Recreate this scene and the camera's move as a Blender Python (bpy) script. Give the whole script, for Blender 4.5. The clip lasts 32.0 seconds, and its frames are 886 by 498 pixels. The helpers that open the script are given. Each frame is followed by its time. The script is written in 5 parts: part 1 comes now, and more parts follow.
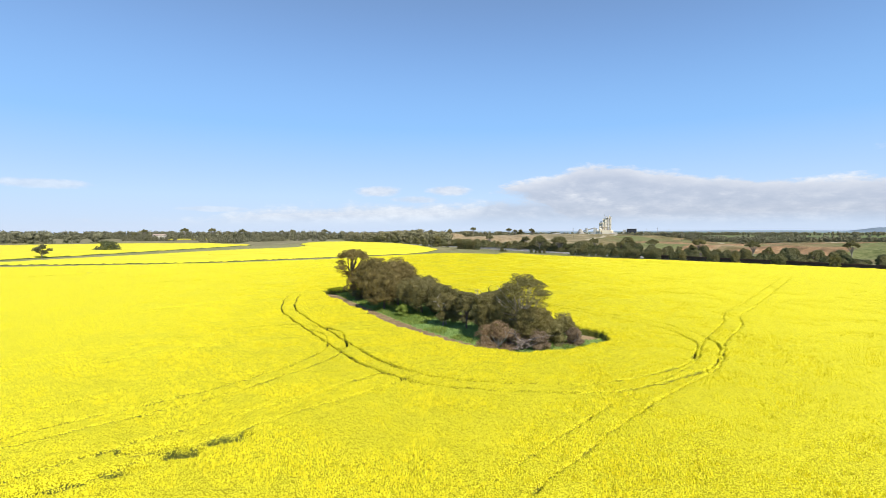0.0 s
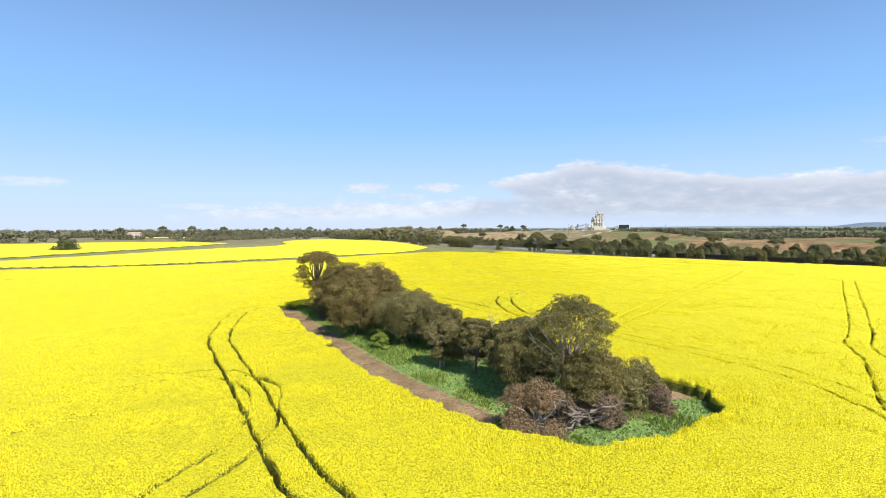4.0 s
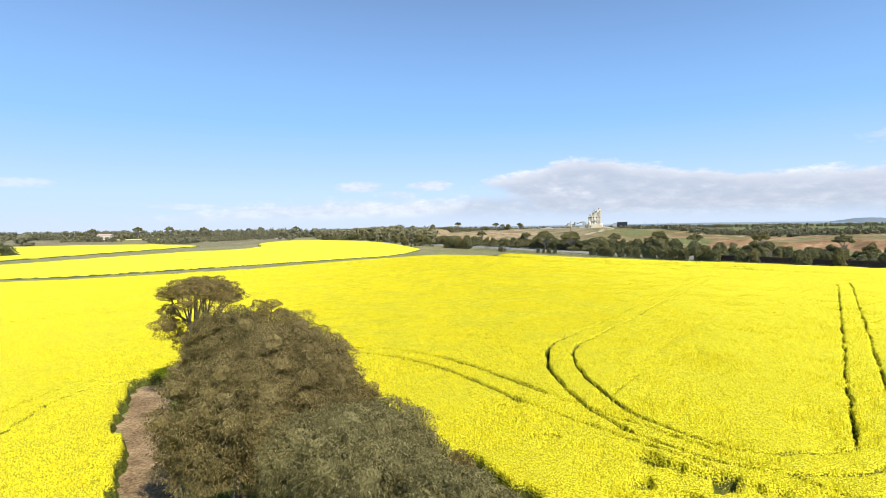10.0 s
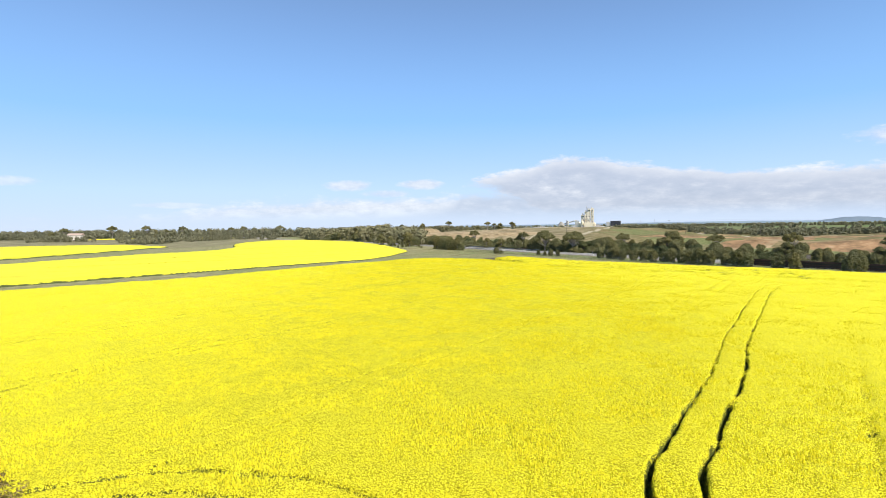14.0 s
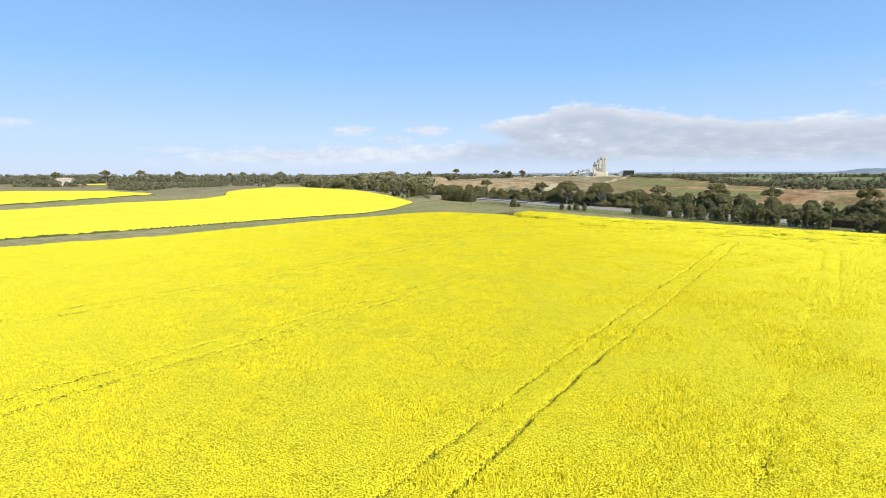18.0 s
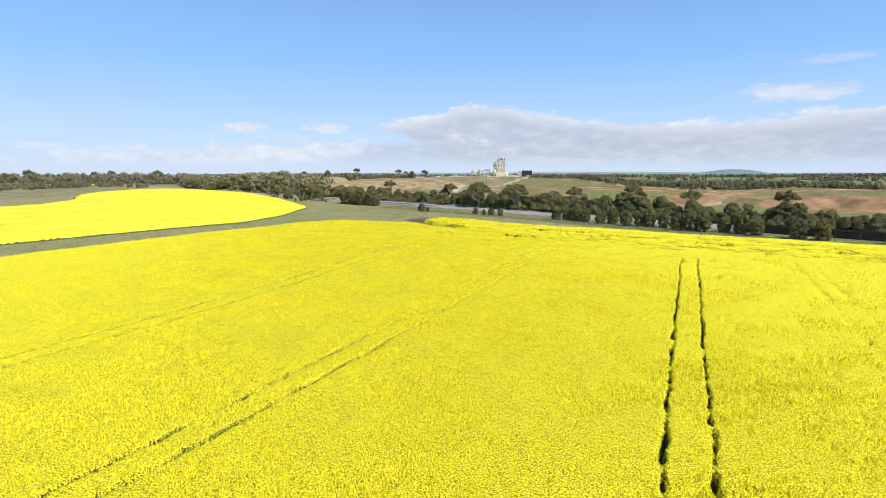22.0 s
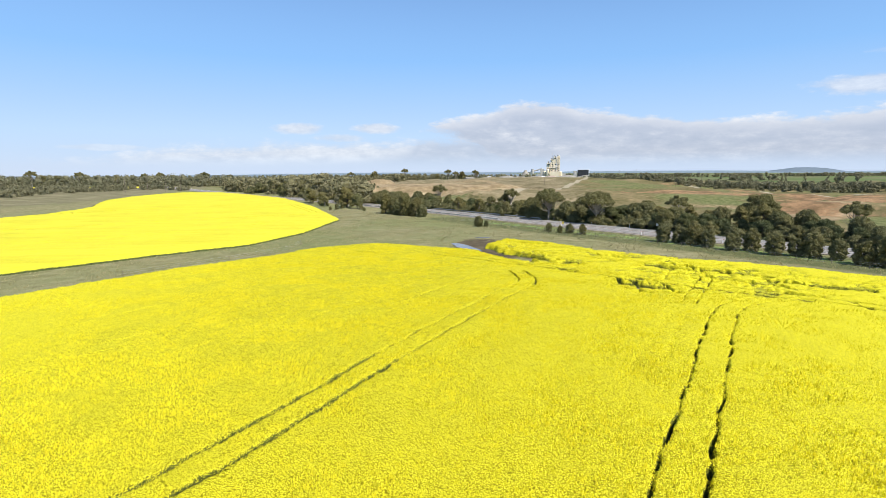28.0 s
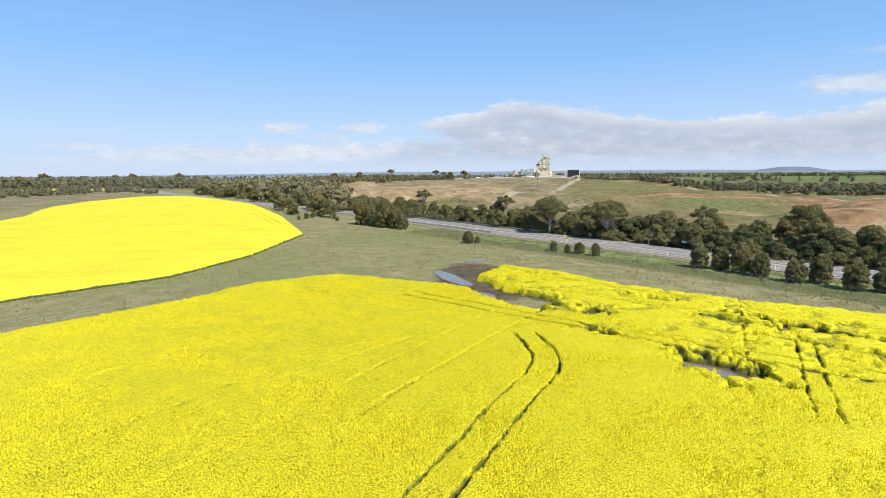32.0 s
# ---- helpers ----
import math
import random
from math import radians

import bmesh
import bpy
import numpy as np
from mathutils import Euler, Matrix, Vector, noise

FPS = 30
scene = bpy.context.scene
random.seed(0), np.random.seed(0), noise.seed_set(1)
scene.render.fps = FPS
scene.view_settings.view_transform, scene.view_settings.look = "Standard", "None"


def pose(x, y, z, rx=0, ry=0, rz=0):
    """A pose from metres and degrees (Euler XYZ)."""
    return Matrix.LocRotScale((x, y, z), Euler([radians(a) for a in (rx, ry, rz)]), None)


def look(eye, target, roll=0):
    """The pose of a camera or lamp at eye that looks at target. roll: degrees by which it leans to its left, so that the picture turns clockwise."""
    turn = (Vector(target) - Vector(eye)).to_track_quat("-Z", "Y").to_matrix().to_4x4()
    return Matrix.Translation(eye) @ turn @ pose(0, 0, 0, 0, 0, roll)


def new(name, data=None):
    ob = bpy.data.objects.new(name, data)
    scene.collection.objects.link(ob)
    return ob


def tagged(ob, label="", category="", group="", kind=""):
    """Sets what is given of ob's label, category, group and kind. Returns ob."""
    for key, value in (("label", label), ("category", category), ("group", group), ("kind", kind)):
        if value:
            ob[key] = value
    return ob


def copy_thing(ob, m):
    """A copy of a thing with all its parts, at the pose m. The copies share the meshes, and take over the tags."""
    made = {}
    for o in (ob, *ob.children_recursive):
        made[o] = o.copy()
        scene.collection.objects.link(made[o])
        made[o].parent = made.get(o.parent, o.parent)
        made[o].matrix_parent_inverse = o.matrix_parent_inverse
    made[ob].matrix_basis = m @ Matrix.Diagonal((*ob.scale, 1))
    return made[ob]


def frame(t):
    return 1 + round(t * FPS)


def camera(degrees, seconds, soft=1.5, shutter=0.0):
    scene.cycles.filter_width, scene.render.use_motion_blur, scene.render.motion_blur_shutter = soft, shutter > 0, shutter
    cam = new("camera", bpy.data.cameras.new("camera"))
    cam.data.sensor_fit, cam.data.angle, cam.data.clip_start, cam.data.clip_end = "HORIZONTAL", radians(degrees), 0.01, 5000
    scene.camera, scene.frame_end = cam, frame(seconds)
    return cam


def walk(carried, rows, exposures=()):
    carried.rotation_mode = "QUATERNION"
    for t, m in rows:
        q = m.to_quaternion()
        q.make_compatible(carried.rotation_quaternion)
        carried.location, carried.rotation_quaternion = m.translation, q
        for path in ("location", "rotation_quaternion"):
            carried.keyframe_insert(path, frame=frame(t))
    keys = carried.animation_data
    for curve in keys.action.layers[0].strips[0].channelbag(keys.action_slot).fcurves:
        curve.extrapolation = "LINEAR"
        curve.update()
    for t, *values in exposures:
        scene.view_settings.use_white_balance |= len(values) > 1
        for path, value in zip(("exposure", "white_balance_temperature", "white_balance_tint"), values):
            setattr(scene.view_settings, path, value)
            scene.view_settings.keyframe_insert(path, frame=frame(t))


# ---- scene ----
cam = camera(80.2, 32.0, soft=0.7)
PATH = [
    (0, (3.799, -0.409, 14.619), (3.698, 1.587, 14.546), -0.0),
    (0.5, (3.423, 3.102, 14.601), (3.33, 5.099, 14.526), -0.2),
    (1, (2.953, 6.514, 14.578), (2.869, 8.511, 14.499), -0.2),
    (1.5, (2.561, 10.118, 14.537), (2.488, 12.115, 14.456), -0.3),
    (2, (2.293, 13.779, 14.511), (2.23, 15.777, 14.43), -0.2),
    (2.5, (2.089, 17.501, 14.441), (2.028, 19.499, 14.359), -0.2),
    (3, (1.944, 21.204, 14.382), (1.881, 23.202, 14.299), -0.3),
    (3.5, (1.746, 24.958, 14.368), (1.688, 26.956, 14.284), -0.2),
    (5.5, (1.169, 39.182, 14.035), (1.067, 41.178, 13.949), -0.3),
    (6, (0.933, 43.208, 14.043), (0.808, 45.203, 13.956), -0.2),
    (6.5, (0.736, 47.344, 13.992), (0.587, 49.336, 13.905), -0.4),
    (7, (0.437, 51.501, 14.041), (0.281, 53.493, 13.953), -0.4),
    (7.5, (0.175, 55.239, 14.291), (0.042, 57.233, 14.201), -0.2),
    (8, (-0.104, 58.981, 14.193), (-0.213, 60.976, 14.103), -0.5),
    (8.5, (-0.383, 62.632, 14.094), (-0.467, 64.628, 14.005), -0.6),
    (9, (-0.498, 66.309, 14.141), (-0.56, 68.306, 14.052), -0.8),
    (9.5, (-0.627, 70.062, 14.233), (-0.674, 72.059, 14.142), -0.8),
    (10, (-0.767, 73.778, 14.375), (-0.801, 75.776, 14.285), -0.7),
    (10.5, (-0.989, 77.398, 14.432), (-1.015, 79.395, 14.341), -0.7),
    (11, (-1.167, 81.001, 14.396), (-1.187, 82.999, 14.305), -0.7),
    (11.5, (-1.156, 84.665, 14.385), (-1.17, 86.663, 14.293), -0.9),
    (12, (-1.033, 88.482, 14.401), (-1.042, 90.48, 14.308), -1.0),
    (12.5, (-0.972, 92.275, 14.489), (-0.976, 94.273, 14.396), -1.0),
    (13, (-0.898, 95.965, 14.499), (-0.901, 97.962, 14.405), -0.9),
    (13.5, (-0.835, 99.629, 14.451), (-0.835, 101.627, 14.356), -0.8),
    (15.5, (-1.422, 115.132, 14.643), (-1.421, 117.13, 14.552), -0.5),
    (16, (-1.638, 118.938, 14.688), (-1.643, 120.934, 14.566), -0.5),
    (16.5, (-1.806, 122.608, 14.75), (-1.815, 124.598, 14.553), -0.3),
    (17, (-2.033, 126.195, 14.814), (-2.044, 128.176, 14.538), -0.2),
    (17.5, (-2.308, 129.721, 14.864), (-2.323, 131.699, 14.571), -0.0),
    (18, (-2.653, 133.196, 14.915), (-2.673, 135.175, 14.624), -0.1),
    (18.5, (-2.976, 136.599, 14.967), (-2.972, 138.578, 14.677), -0.0),
    (19, (-3.228, 139.959, 15.023), (-3.118, 141.935, 14.735), -0.1),
    (19.5, (-3.353, 143.335, 15.107), (-3.16, 145.305, 14.819), 0.1),
    (20, (-3.359, 146.722, 15.166), (-3.116, 148.686, 14.878), 0.1),
    (20.5, (-3.245, 150.132, 15.198), (-2.974, 152.092, 14.909), 0.0),
    (21, (-3.015, 153.623, 15.205), (-2.716, 155.579, 14.914), 0.1),
    (21.5, (-2.569, 157.2, 15.246), (-2.242, 159.152, 14.955), 0.1),
    (22, (-2.017, 160.828, 15.277), (-1.671, 162.776, 14.984), 0.1),
    (22.5, (-1.458, 164.488, 15.306), (-1.187, 166.447, 15.012), 0.1),
    (23, (-0.988, 168.193, 15.354), (-0.814, 170.163, 15.058), 0.0),
    (23.5, (-0.685, 171.953, 15.467), (-0.516, 173.923, 15.171), 0.0),
    (24, (-0.487, 175.771, 15.591), (-0.318, 177.741, 15.294), 0.1),
    (24.5, (-0.336, 179.624, 15.724), (-0.167, 181.595, 15.426), 0.1),
    (25, (-0.186, 183.46, 15.909), (-0.016, 185.43, 15.612), 0.0),
    (25.5, (0.059, 187.138, 16.065), (0.227, 189.108, 15.766), 0.2),
    (26, (0.204, 190.762, 16.213), (0.371, 192.733, 15.917), 0.3),
    (28.5, (1.451, 208.148, 17.254), (1.615, 210.12, 16.958), -0.2),
    (29, (1.763, 211.987, 17.455), (1.931, 213.957, 17.156), 0.0),
    (29.5, (2.348, 215.786, 17.617), (2.518, 217.756, 17.317), -0.0),
    (30, (3.056, 219.612, 17.753), (3.241, 221.58, 17.452), -0.1),
    (30.5, (3.652, 223.367, 17.855), (3.839, 225.336, 17.554), -0.2),
    (31, (4.182, 227.058, 18.039), (4.375, 229.025, 17.735), 0.1),
    (31.5, (4.772, 230.301, 18.373), (4.971, 232.269, 18.073), -0.1),
    (32, (5.291, 233.092, 18.729), (5.497, 235.058, 18.431), -0.2),
]
walk(cam, [(t, look(eye, target, roll)) for t, eye, target, roll in PATH], exposures=[(0.0, 0.60), (3.0, 0.65), (6.0, 0.71), (12.0, 0.71), (16.0, 0.65), (20.0, 0.61), (26.0, 0.60), (32.0, 0.56)])

# ---- daylight ----
SUN_AZ, SUN_EL = 143.0, 50.0          # clockwise from +y, and above the horizon
TO_SUN = Vector((math.sin(radians(SUN_AZ)) * math.cos(radians(SUN_EL)), math.cos(radians(SUN_AZ)) * math.cos(radians(SUN_EL)), math.sin(radians(SUN_EL))))
world = bpy.data.worlds.new("sky")
scene.world = world
world.use_nodes = True
_wn = world.node_tree.nodes
_wn.clear()
sky = _wn.new("ShaderNodeTexSky")
sky.sky_type = "NISHITA"
sky.sun_disc = False
sky.sun_elevation, sky.sun_rotation = radians(SUN_EL), radians(SUN_AZ)
sky.air_density, sky.dust_density, sky.ozone_density, sky.altitude = 1.0, 0.0, 3.0, 600
_bg = _wn.new("ShaderNodeBackground")
_bg.inputs["Strength"].default_value = 0.112
_wo = _wn.new("ShaderNodeOutputWorld")
world.node_tree.links.new(sky.outputs[0], _bg.inputs[0])
world.node_tree.links.new(_bg.outputs[0], _wo.inputs[0])
sun = new("sun", bpy.data.lights.new("sun", "SUN"))
sun.data.energy, sun.data.angle, sun.data.color = 3.9, radians(0.6), (1.0, 0.95, 0.86)
sun.matrix_world = look((0, 0, 300), Vector((0, 0, 300)) - TO_SUN)


# ---- materials ----
def material(name, build, rough=0.8, metal=0.0, gloss=0.3):
    """A node material; build(nodes, link) returns the colour socket and, where there is one, the bump height socket with its depth."""
    m = bpy.data.materials.new(name)
    m.use_nodes = True
    nodes, link = m.node_tree.nodes, m.node_tree.links.new
    p = nodes["Principled BSDF"]
    p.inputs["Roughness"].default_value, p.inputs["Metallic"].default_value = rough, metal
    p.inputs["Specular IOR Level"].default_value = gloss
    got = build(nodes, link)
    link(got[0], p.inputs["Base Color"])
    if len(got) > 1:
        b = nodes.new("ShaderNodeBump")
        b.inputs["Distance"].default_value = got[2]
        b.inputs["Strength"].default_value = got[3] if len(got) > 3 else 0.8
        link(got[1], b.inputs["Height"])
        link(b.outputs[0], p.inputs["Normal"])
    return m


def coords(nodes, link):
    return nodes.new("ShaderNodeTexCoord").outputs["Object"]


def noise_node(nodes, link, at, scale, detail=3.0, rough=0.55):
    n = nodes.new("ShaderNodeTexNoise")
    n.inputs["Scale"].default_value, n.inputs["Detail"].default_value, n.inputs["Roughness"].default_value = scale, detail, rough
    link(at, n.inputs["Vector"])
    return n.outputs["Fac"]


def ramp(nodes, link, fac, stops):
    r = nodes.new("ShaderNodeValToRGB")
    e = r.color_ramp.elements
    while len(e) < len(stops):
        e.new(0.5)
    for el, (pos, col) in zip(e, stops):
        el.position, el.color = pos, (*col, 1)
    link(fac, r.inputs[0])
    return r.outputs[0]


def mix(nodes, link, fac, a, b, how="MIX"):
    m = nodes.new("ShaderNodeMixRGB")
    m.blend_type = how
    for sock, v in zip(m.inputs, (fac, a, b)):
        if isinstance(v, (int, float)):
            sock.default_value = v
        elif isinstance(v, tuple):
            sock.default_value = (*v, 1)
        else:
            link(v, sock)
    return m.outputs[0]


def attribute(nodes, name):
    a = nodes.new("ShaderNodeAttribute")
    a.attribute_name = name
    return a.outputs["Fac"]


def smooth_gate(nodes, link, fac, lo, hi):
    m = nodes.new("ShaderNodeMapRange")
    m.interpolation_type = "SMOOTHSTEP"
    m.inputs["From Min"].default_value, m.inputs["From Max"].default_value = lo, hi
    link(fac, m.inputs["Value"])
    return m.outputs["Result"]


def add(nodes, link, a, b, how="ADD"):
    m = nodes.new("ShaderNodeMath")
    m.operation = how
    for sock, v in zip(m.inputs, (a, b)):
        if isinstance(v, (int, float)):
            sock.default_value = v
        else:
            link(v, sock)
    return m.outputs[0]


def two_tone(name, dark, light, scale, rough=0.85, bump=0.02, metal=0.0, fine=8.0):
    def build(nodes, link):
        at = coords(nodes, link)
        big, small = noise_node(nodes, link, at, scale), noise_node(nodes, link, at, scale * fine, 4)
        both = add(nodes, link, add(nodes, link, big, 0.6, "MULTIPLY"), add(nodes, link, small, 0.4, "MULTIPLY"))
        return ramp(nodes, link, both, [(0.32, dark), (0.68, light)]), small, bump
    return material(name, build, rough, metal)


def build_canola(nodes, link):
    at = coords(nodes, link)
    v = nodes.new("ShaderNodeTexVoronoi")
    v.inputs["Scale"].default_value = 12.0
    link(at, v.inputs["Vector"])
    fine = noise_node(nodes, link, at, 24, 3)
    broad = noise_node(nodes, link, at, 0.09, 4)
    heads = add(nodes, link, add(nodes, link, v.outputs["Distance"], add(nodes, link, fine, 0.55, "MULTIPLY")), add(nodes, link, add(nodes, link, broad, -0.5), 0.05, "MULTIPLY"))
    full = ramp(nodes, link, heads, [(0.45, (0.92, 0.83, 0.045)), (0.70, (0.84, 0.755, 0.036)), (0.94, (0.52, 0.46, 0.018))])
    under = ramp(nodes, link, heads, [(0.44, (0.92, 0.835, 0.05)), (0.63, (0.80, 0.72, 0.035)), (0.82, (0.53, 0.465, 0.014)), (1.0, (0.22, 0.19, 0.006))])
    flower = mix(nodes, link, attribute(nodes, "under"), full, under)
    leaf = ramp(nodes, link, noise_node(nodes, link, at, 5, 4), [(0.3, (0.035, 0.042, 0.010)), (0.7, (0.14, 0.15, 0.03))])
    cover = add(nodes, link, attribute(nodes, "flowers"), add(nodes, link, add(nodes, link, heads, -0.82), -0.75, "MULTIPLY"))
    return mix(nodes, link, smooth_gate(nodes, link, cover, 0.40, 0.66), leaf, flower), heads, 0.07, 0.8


canola_mat = material("canola_canopy", build_canola, 0.8, gloss=0.05)


def build_dense(nodes, link):
    """Canola in full, even flower."""
    at = coords(nodes, link)
    fine, broad = noise_node(nodes, link, at, 3.0, 4), noise_node(nodes, link, at, 0.07, 4)
    rows = nodes.new("ShaderNodeTexNoise")
    rows.inputs["Scale"].default_value = 1.0
    stretch = nodes.new("ShaderNodeMapping")
    stretch.inputs["Rotation"].default_value = (0, 0, radians(-53.5))
    stretch.inputs["Scale"].default_value = (0.012, 0.5, 1)
    link(at, stretch.inputs[0])
    link(stretch.outputs[0], rows.inputs["Vector"])
    both = add(nodes, link, add(nodes, link, fine, 0.35, "MULTIPLY"), add(nodes, link, add(nodes, link, broad, 0.35, "MULTIPLY"), add(nodes, link, rows.outputs["Fac"], 0.3, "MULTIPLY")))
    flower = ramp(nodes, link, both, [(0.36, (0.54, 0.48, 0.03)), (0.46, (0.64, 0.57, 0.036)), (0.58, (0.70, 0.625, 0.042))])
    leaf = ramp(nodes, link, fine, [(0.3, (0.04, 0.05, 0.016)), (0.7, (0.10, 0.12, 0.04))])
    cover = add(nodes, link, attribute(nodes, "flowers"), add(nodes, link, add(nodes, link, fine, -0.5), 0.5, "MULTIPLY"))
    return mix(nodes, link, smooth_gate(nodes, link, cover, 0.35, 0.65), leaf, flower), fine, 0.08, 0.5


dense_mat = material("canola_full_flower", build_dense, 0.8, gloss=0.05)


def build_flower(nodes, link):
    rnd = nodes.new("ShaderNodeNewGeometry").outputs["Random Per Island"]
    return (ramp(nodes, link, rnd, [(0.0, (0.60, 0.53, 0.03)), (0.3, (0.84, 0.755, 0.04)), (1.0, (0.93, 0.845, 0.05))]),)


flower_mat = material("canola_flowers", build_flower, 0.7, gloss=0.05)
THIN_LATER = [flower_mat]


def build_ground(nodes, link):
    at = coords(nodes, link)
    broad, mid, fine = noise_node(nodes, link, at, 0.02, 5), noise_node(nodes, link, at, 0.35, 5, 0.6), noise_node(nodes, link, at, 5, 5, 0.65)
    wob = add(nodes, link, add(nodes, link, mid, -0.5), 0.9, "MULTIPLY")
    rough_grass = ramp(nodes, link, add(nodes, link, add(nodes, link, mid, 0.5, "MULTIPLY"), add(nodes, link, fine, 0.5, "MULTIPLY")),
                       [(0.32, (0.12, 0.112, 0.045)), (0.45, (0.205, 0.19, 0.09)), (0.55, (0.28, 0.255, 0.135)), (0.68, (0.38, 0.335, 0.20))])
    green = mix(nodes, link, smooth_gate(nodes, link, broad, 0.42, 0.62), rough_grass, (0.17, 0.20, 0.07))
    out = mix(nodes, link, 0.5, rough_grass, green)
    lush = ramp(nodes, link, fine, [(0.3, (0.13, 0.185, 0.055)), (0.7, (0.29, 0.385, 0.12))])
    verge = ramp(nodes, link, add(nodes, link, add(nodes, link, mid, 0.5, "MULTIPLY"), add(nodes, link, fine, 0.5, "MULTIPLY")), [(0.34, (0.065, 0.074, 0.03)), (0.5, (0.118, 0.13, 0.053)), (0.64, (0.205, 0.2, 0.098))])
    dirt = ramp(nodes, link, add(nodes, link, add(nodes, link, mid, 0.4, "MULTIPLY"), add(nodes, link, fine, 0.6, "MULTIPLY")), [(0.36, (0.10, 0.066, 0.034)), (0.47, (0.22, 0.15, 0.08)), (0.54, (0.31, 0.215, 0.118)), (0.64, (0.45, 0.33, 0.20))])
    mud = ramp(nodes, link, mid, [(0.3, (0.07, 0.055, 0.035)), (0.7, (0.16, 0.13, 0.08))])
    ochre = ramp(nodes, link, noise_node(nodes, link, at, 0.09, 6, 0.7), [(0.3, (0.16, 0.12, 0.065)), (0.5, (0.29, 0.215, 0.12)), (0.7, (0.46, 0.36, 0.22))])
    red = ramp(nodes, link, noise_node(nodes, link, at, 0.08, 6, 0.7), [(0.3, (0.12, 0.078, 0.04)), (0.46, (0.22, 0.14, 0.075)), (0.58, (0.36, 0.22, 0.115)), (0.72, (0.48, 0.345, 0.21))])
    slope = ramp(nodes, link, add(nodes, link, add(nodes, link, noise_node(nodes, link, at, 0.03, 6, 0.65), 0.6, "MULTIPLY"), add(nodes, link, mid, 0.4, "MULTIPLY")),
                 [(0.36, (0.085, 0.078, 0.032)), (0.46, (0.15, 0.128, 0.056)), (0.55, (0.215, 0.172, 0.085)), (0.63, (0.31, 0.225, 0.12))])
    slope = mix(nodes, link, smooth_gate(nodes, link, noise_node(nodes, link, at, 0.014, 5, 0.6), 0.47, 0.58), slope, ramp(nodes, link, mid, [(0.35, (0.10, 0.115, 0.04)), (0.65, (0.20, 0.205, 0.085))]))
    paddock = ramp(nodes, link, noise_node(nodes, link, at, 0.004, 3), [(0.4, (0.10, 0.14, 0.048)), (0.5, (0.18, 0.175, 0.09)), (0.58, (0.12, 0.155, 0.055))])
    # far land: blue-grey distance haze is put into this ground colour
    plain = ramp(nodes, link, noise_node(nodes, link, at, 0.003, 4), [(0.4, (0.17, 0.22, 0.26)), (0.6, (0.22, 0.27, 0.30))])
    tan = ramp(nodes, link, noise_node(nodes, link, at, 0.06, 6, 0.7), [(0.32, (0.14, 0.12, 0.06)), (0.48, (0.22, 0.18, 0.10)), (0.66, (0.35, 0.28, 0.175))])
    dry = ramp(nodes, link, noise_node(nodes, link, at, 0.05, 6, 0.7), [(0.32, (0.12, 0.115, 0.06)), (0.5, (0.21, 0.185, 0.105)), (0.66, (0.30, 0.26, 0.16))])
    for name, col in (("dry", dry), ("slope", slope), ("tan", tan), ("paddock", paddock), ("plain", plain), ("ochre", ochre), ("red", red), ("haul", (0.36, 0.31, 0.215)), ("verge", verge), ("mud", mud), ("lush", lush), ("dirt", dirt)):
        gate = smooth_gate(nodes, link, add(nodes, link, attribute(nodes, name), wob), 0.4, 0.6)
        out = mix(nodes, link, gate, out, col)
    return out, fine, 0.12, 0.9


ground_mat = material("grassland", build_ground, 0.95, gloss=0.05)
asphalt_mat = two_tone("asphalt", (0.20, 0.182, 0.165), (0.30, 0.278, 0.252), 0.4, 0.95, 0.01)
gravel_mat = two_tone("road_gravel", (0.22, 0.185, 0.15), (0.36, 0.31, 0.255), 0.6, 0.9, 0.02)
paint_mat = two_tone("road_paint", (0.6, 0.6, 0.58), (0.8, 0.8, 0.78), 1.5, 0.6, 0.003)
concrete_mat = two_tone("pale_concrete", (0.64, 0.56, 0.43), (0.79, 0.715, 0.57), 0.12, 0.85, 0.03)
cream_mat = two_tone("cream_cladding", (0.68, 0.575, 0.41), (0.82, 0.72, 0.55), 0.1, 0.7, 0.02)
grey_steel_mat = two_tone("grey_steel", (0.34, 0.33, 0.31), (0.52, 0.50, 0.46), 0.2, 0.6, 0.01)
dark_mat = two_tone("dark_cladding_and_gap_shade", (0.02, 0.022, 0.028), (0.045, 0.047, 0.055), 0.2, 0.5, 0.01)
pile_mat = two_tone("stockpile", (0.22, 0.20, 0.17), (0.38, 0.35, 0.29), 0.05, 0.95, 0.1)
white_mat = two_tone("white_paint", (0.70, 0.70, 0.68), (0.82, 0.82, 0.80), 1.0, 0.5, 0.002)
reflector_mat = two_tone("red_reflector", (0.45, 0.03, 0.02), (0.6, 0.05, 0.03), 5, 0.3, 0.001)
yellow_sign_mat = two_tone("yellow_sign", (0.75, 0.55, 0.05), (0.85, 0.65, 0.08), 2, 0.5, 0.001)
galv_mat = two_tone("galvanised_steel", (0.42, 0.43, 0.44), (0.58, 0.59, 0.60), 2, 0.45, 0.002, 0.6)
timber_mat = two_tone("weathered_timber", (0.13, 0.105, 0.08), (0.26, 0.22, 0.175), 3, 0.9, 0.01)
rust_mat = two_tone("brown_rail", (0.055, 0.032, 0.026), (0.12, 0.065, 0.048), 0.6, 0.7, 0.01)
wall_mat = two_tone("brown_wagon_side", (0.035, 0.028, 0.024), (0.075, 0.058, 0.045), 0.5, 0.8, 0.01)
brick_wall_mat = two_tone("cream_render", (0.56, 0.50, 0.40), (0.70, 0.64, 0.53), 0.5, 0.8, 0.01)
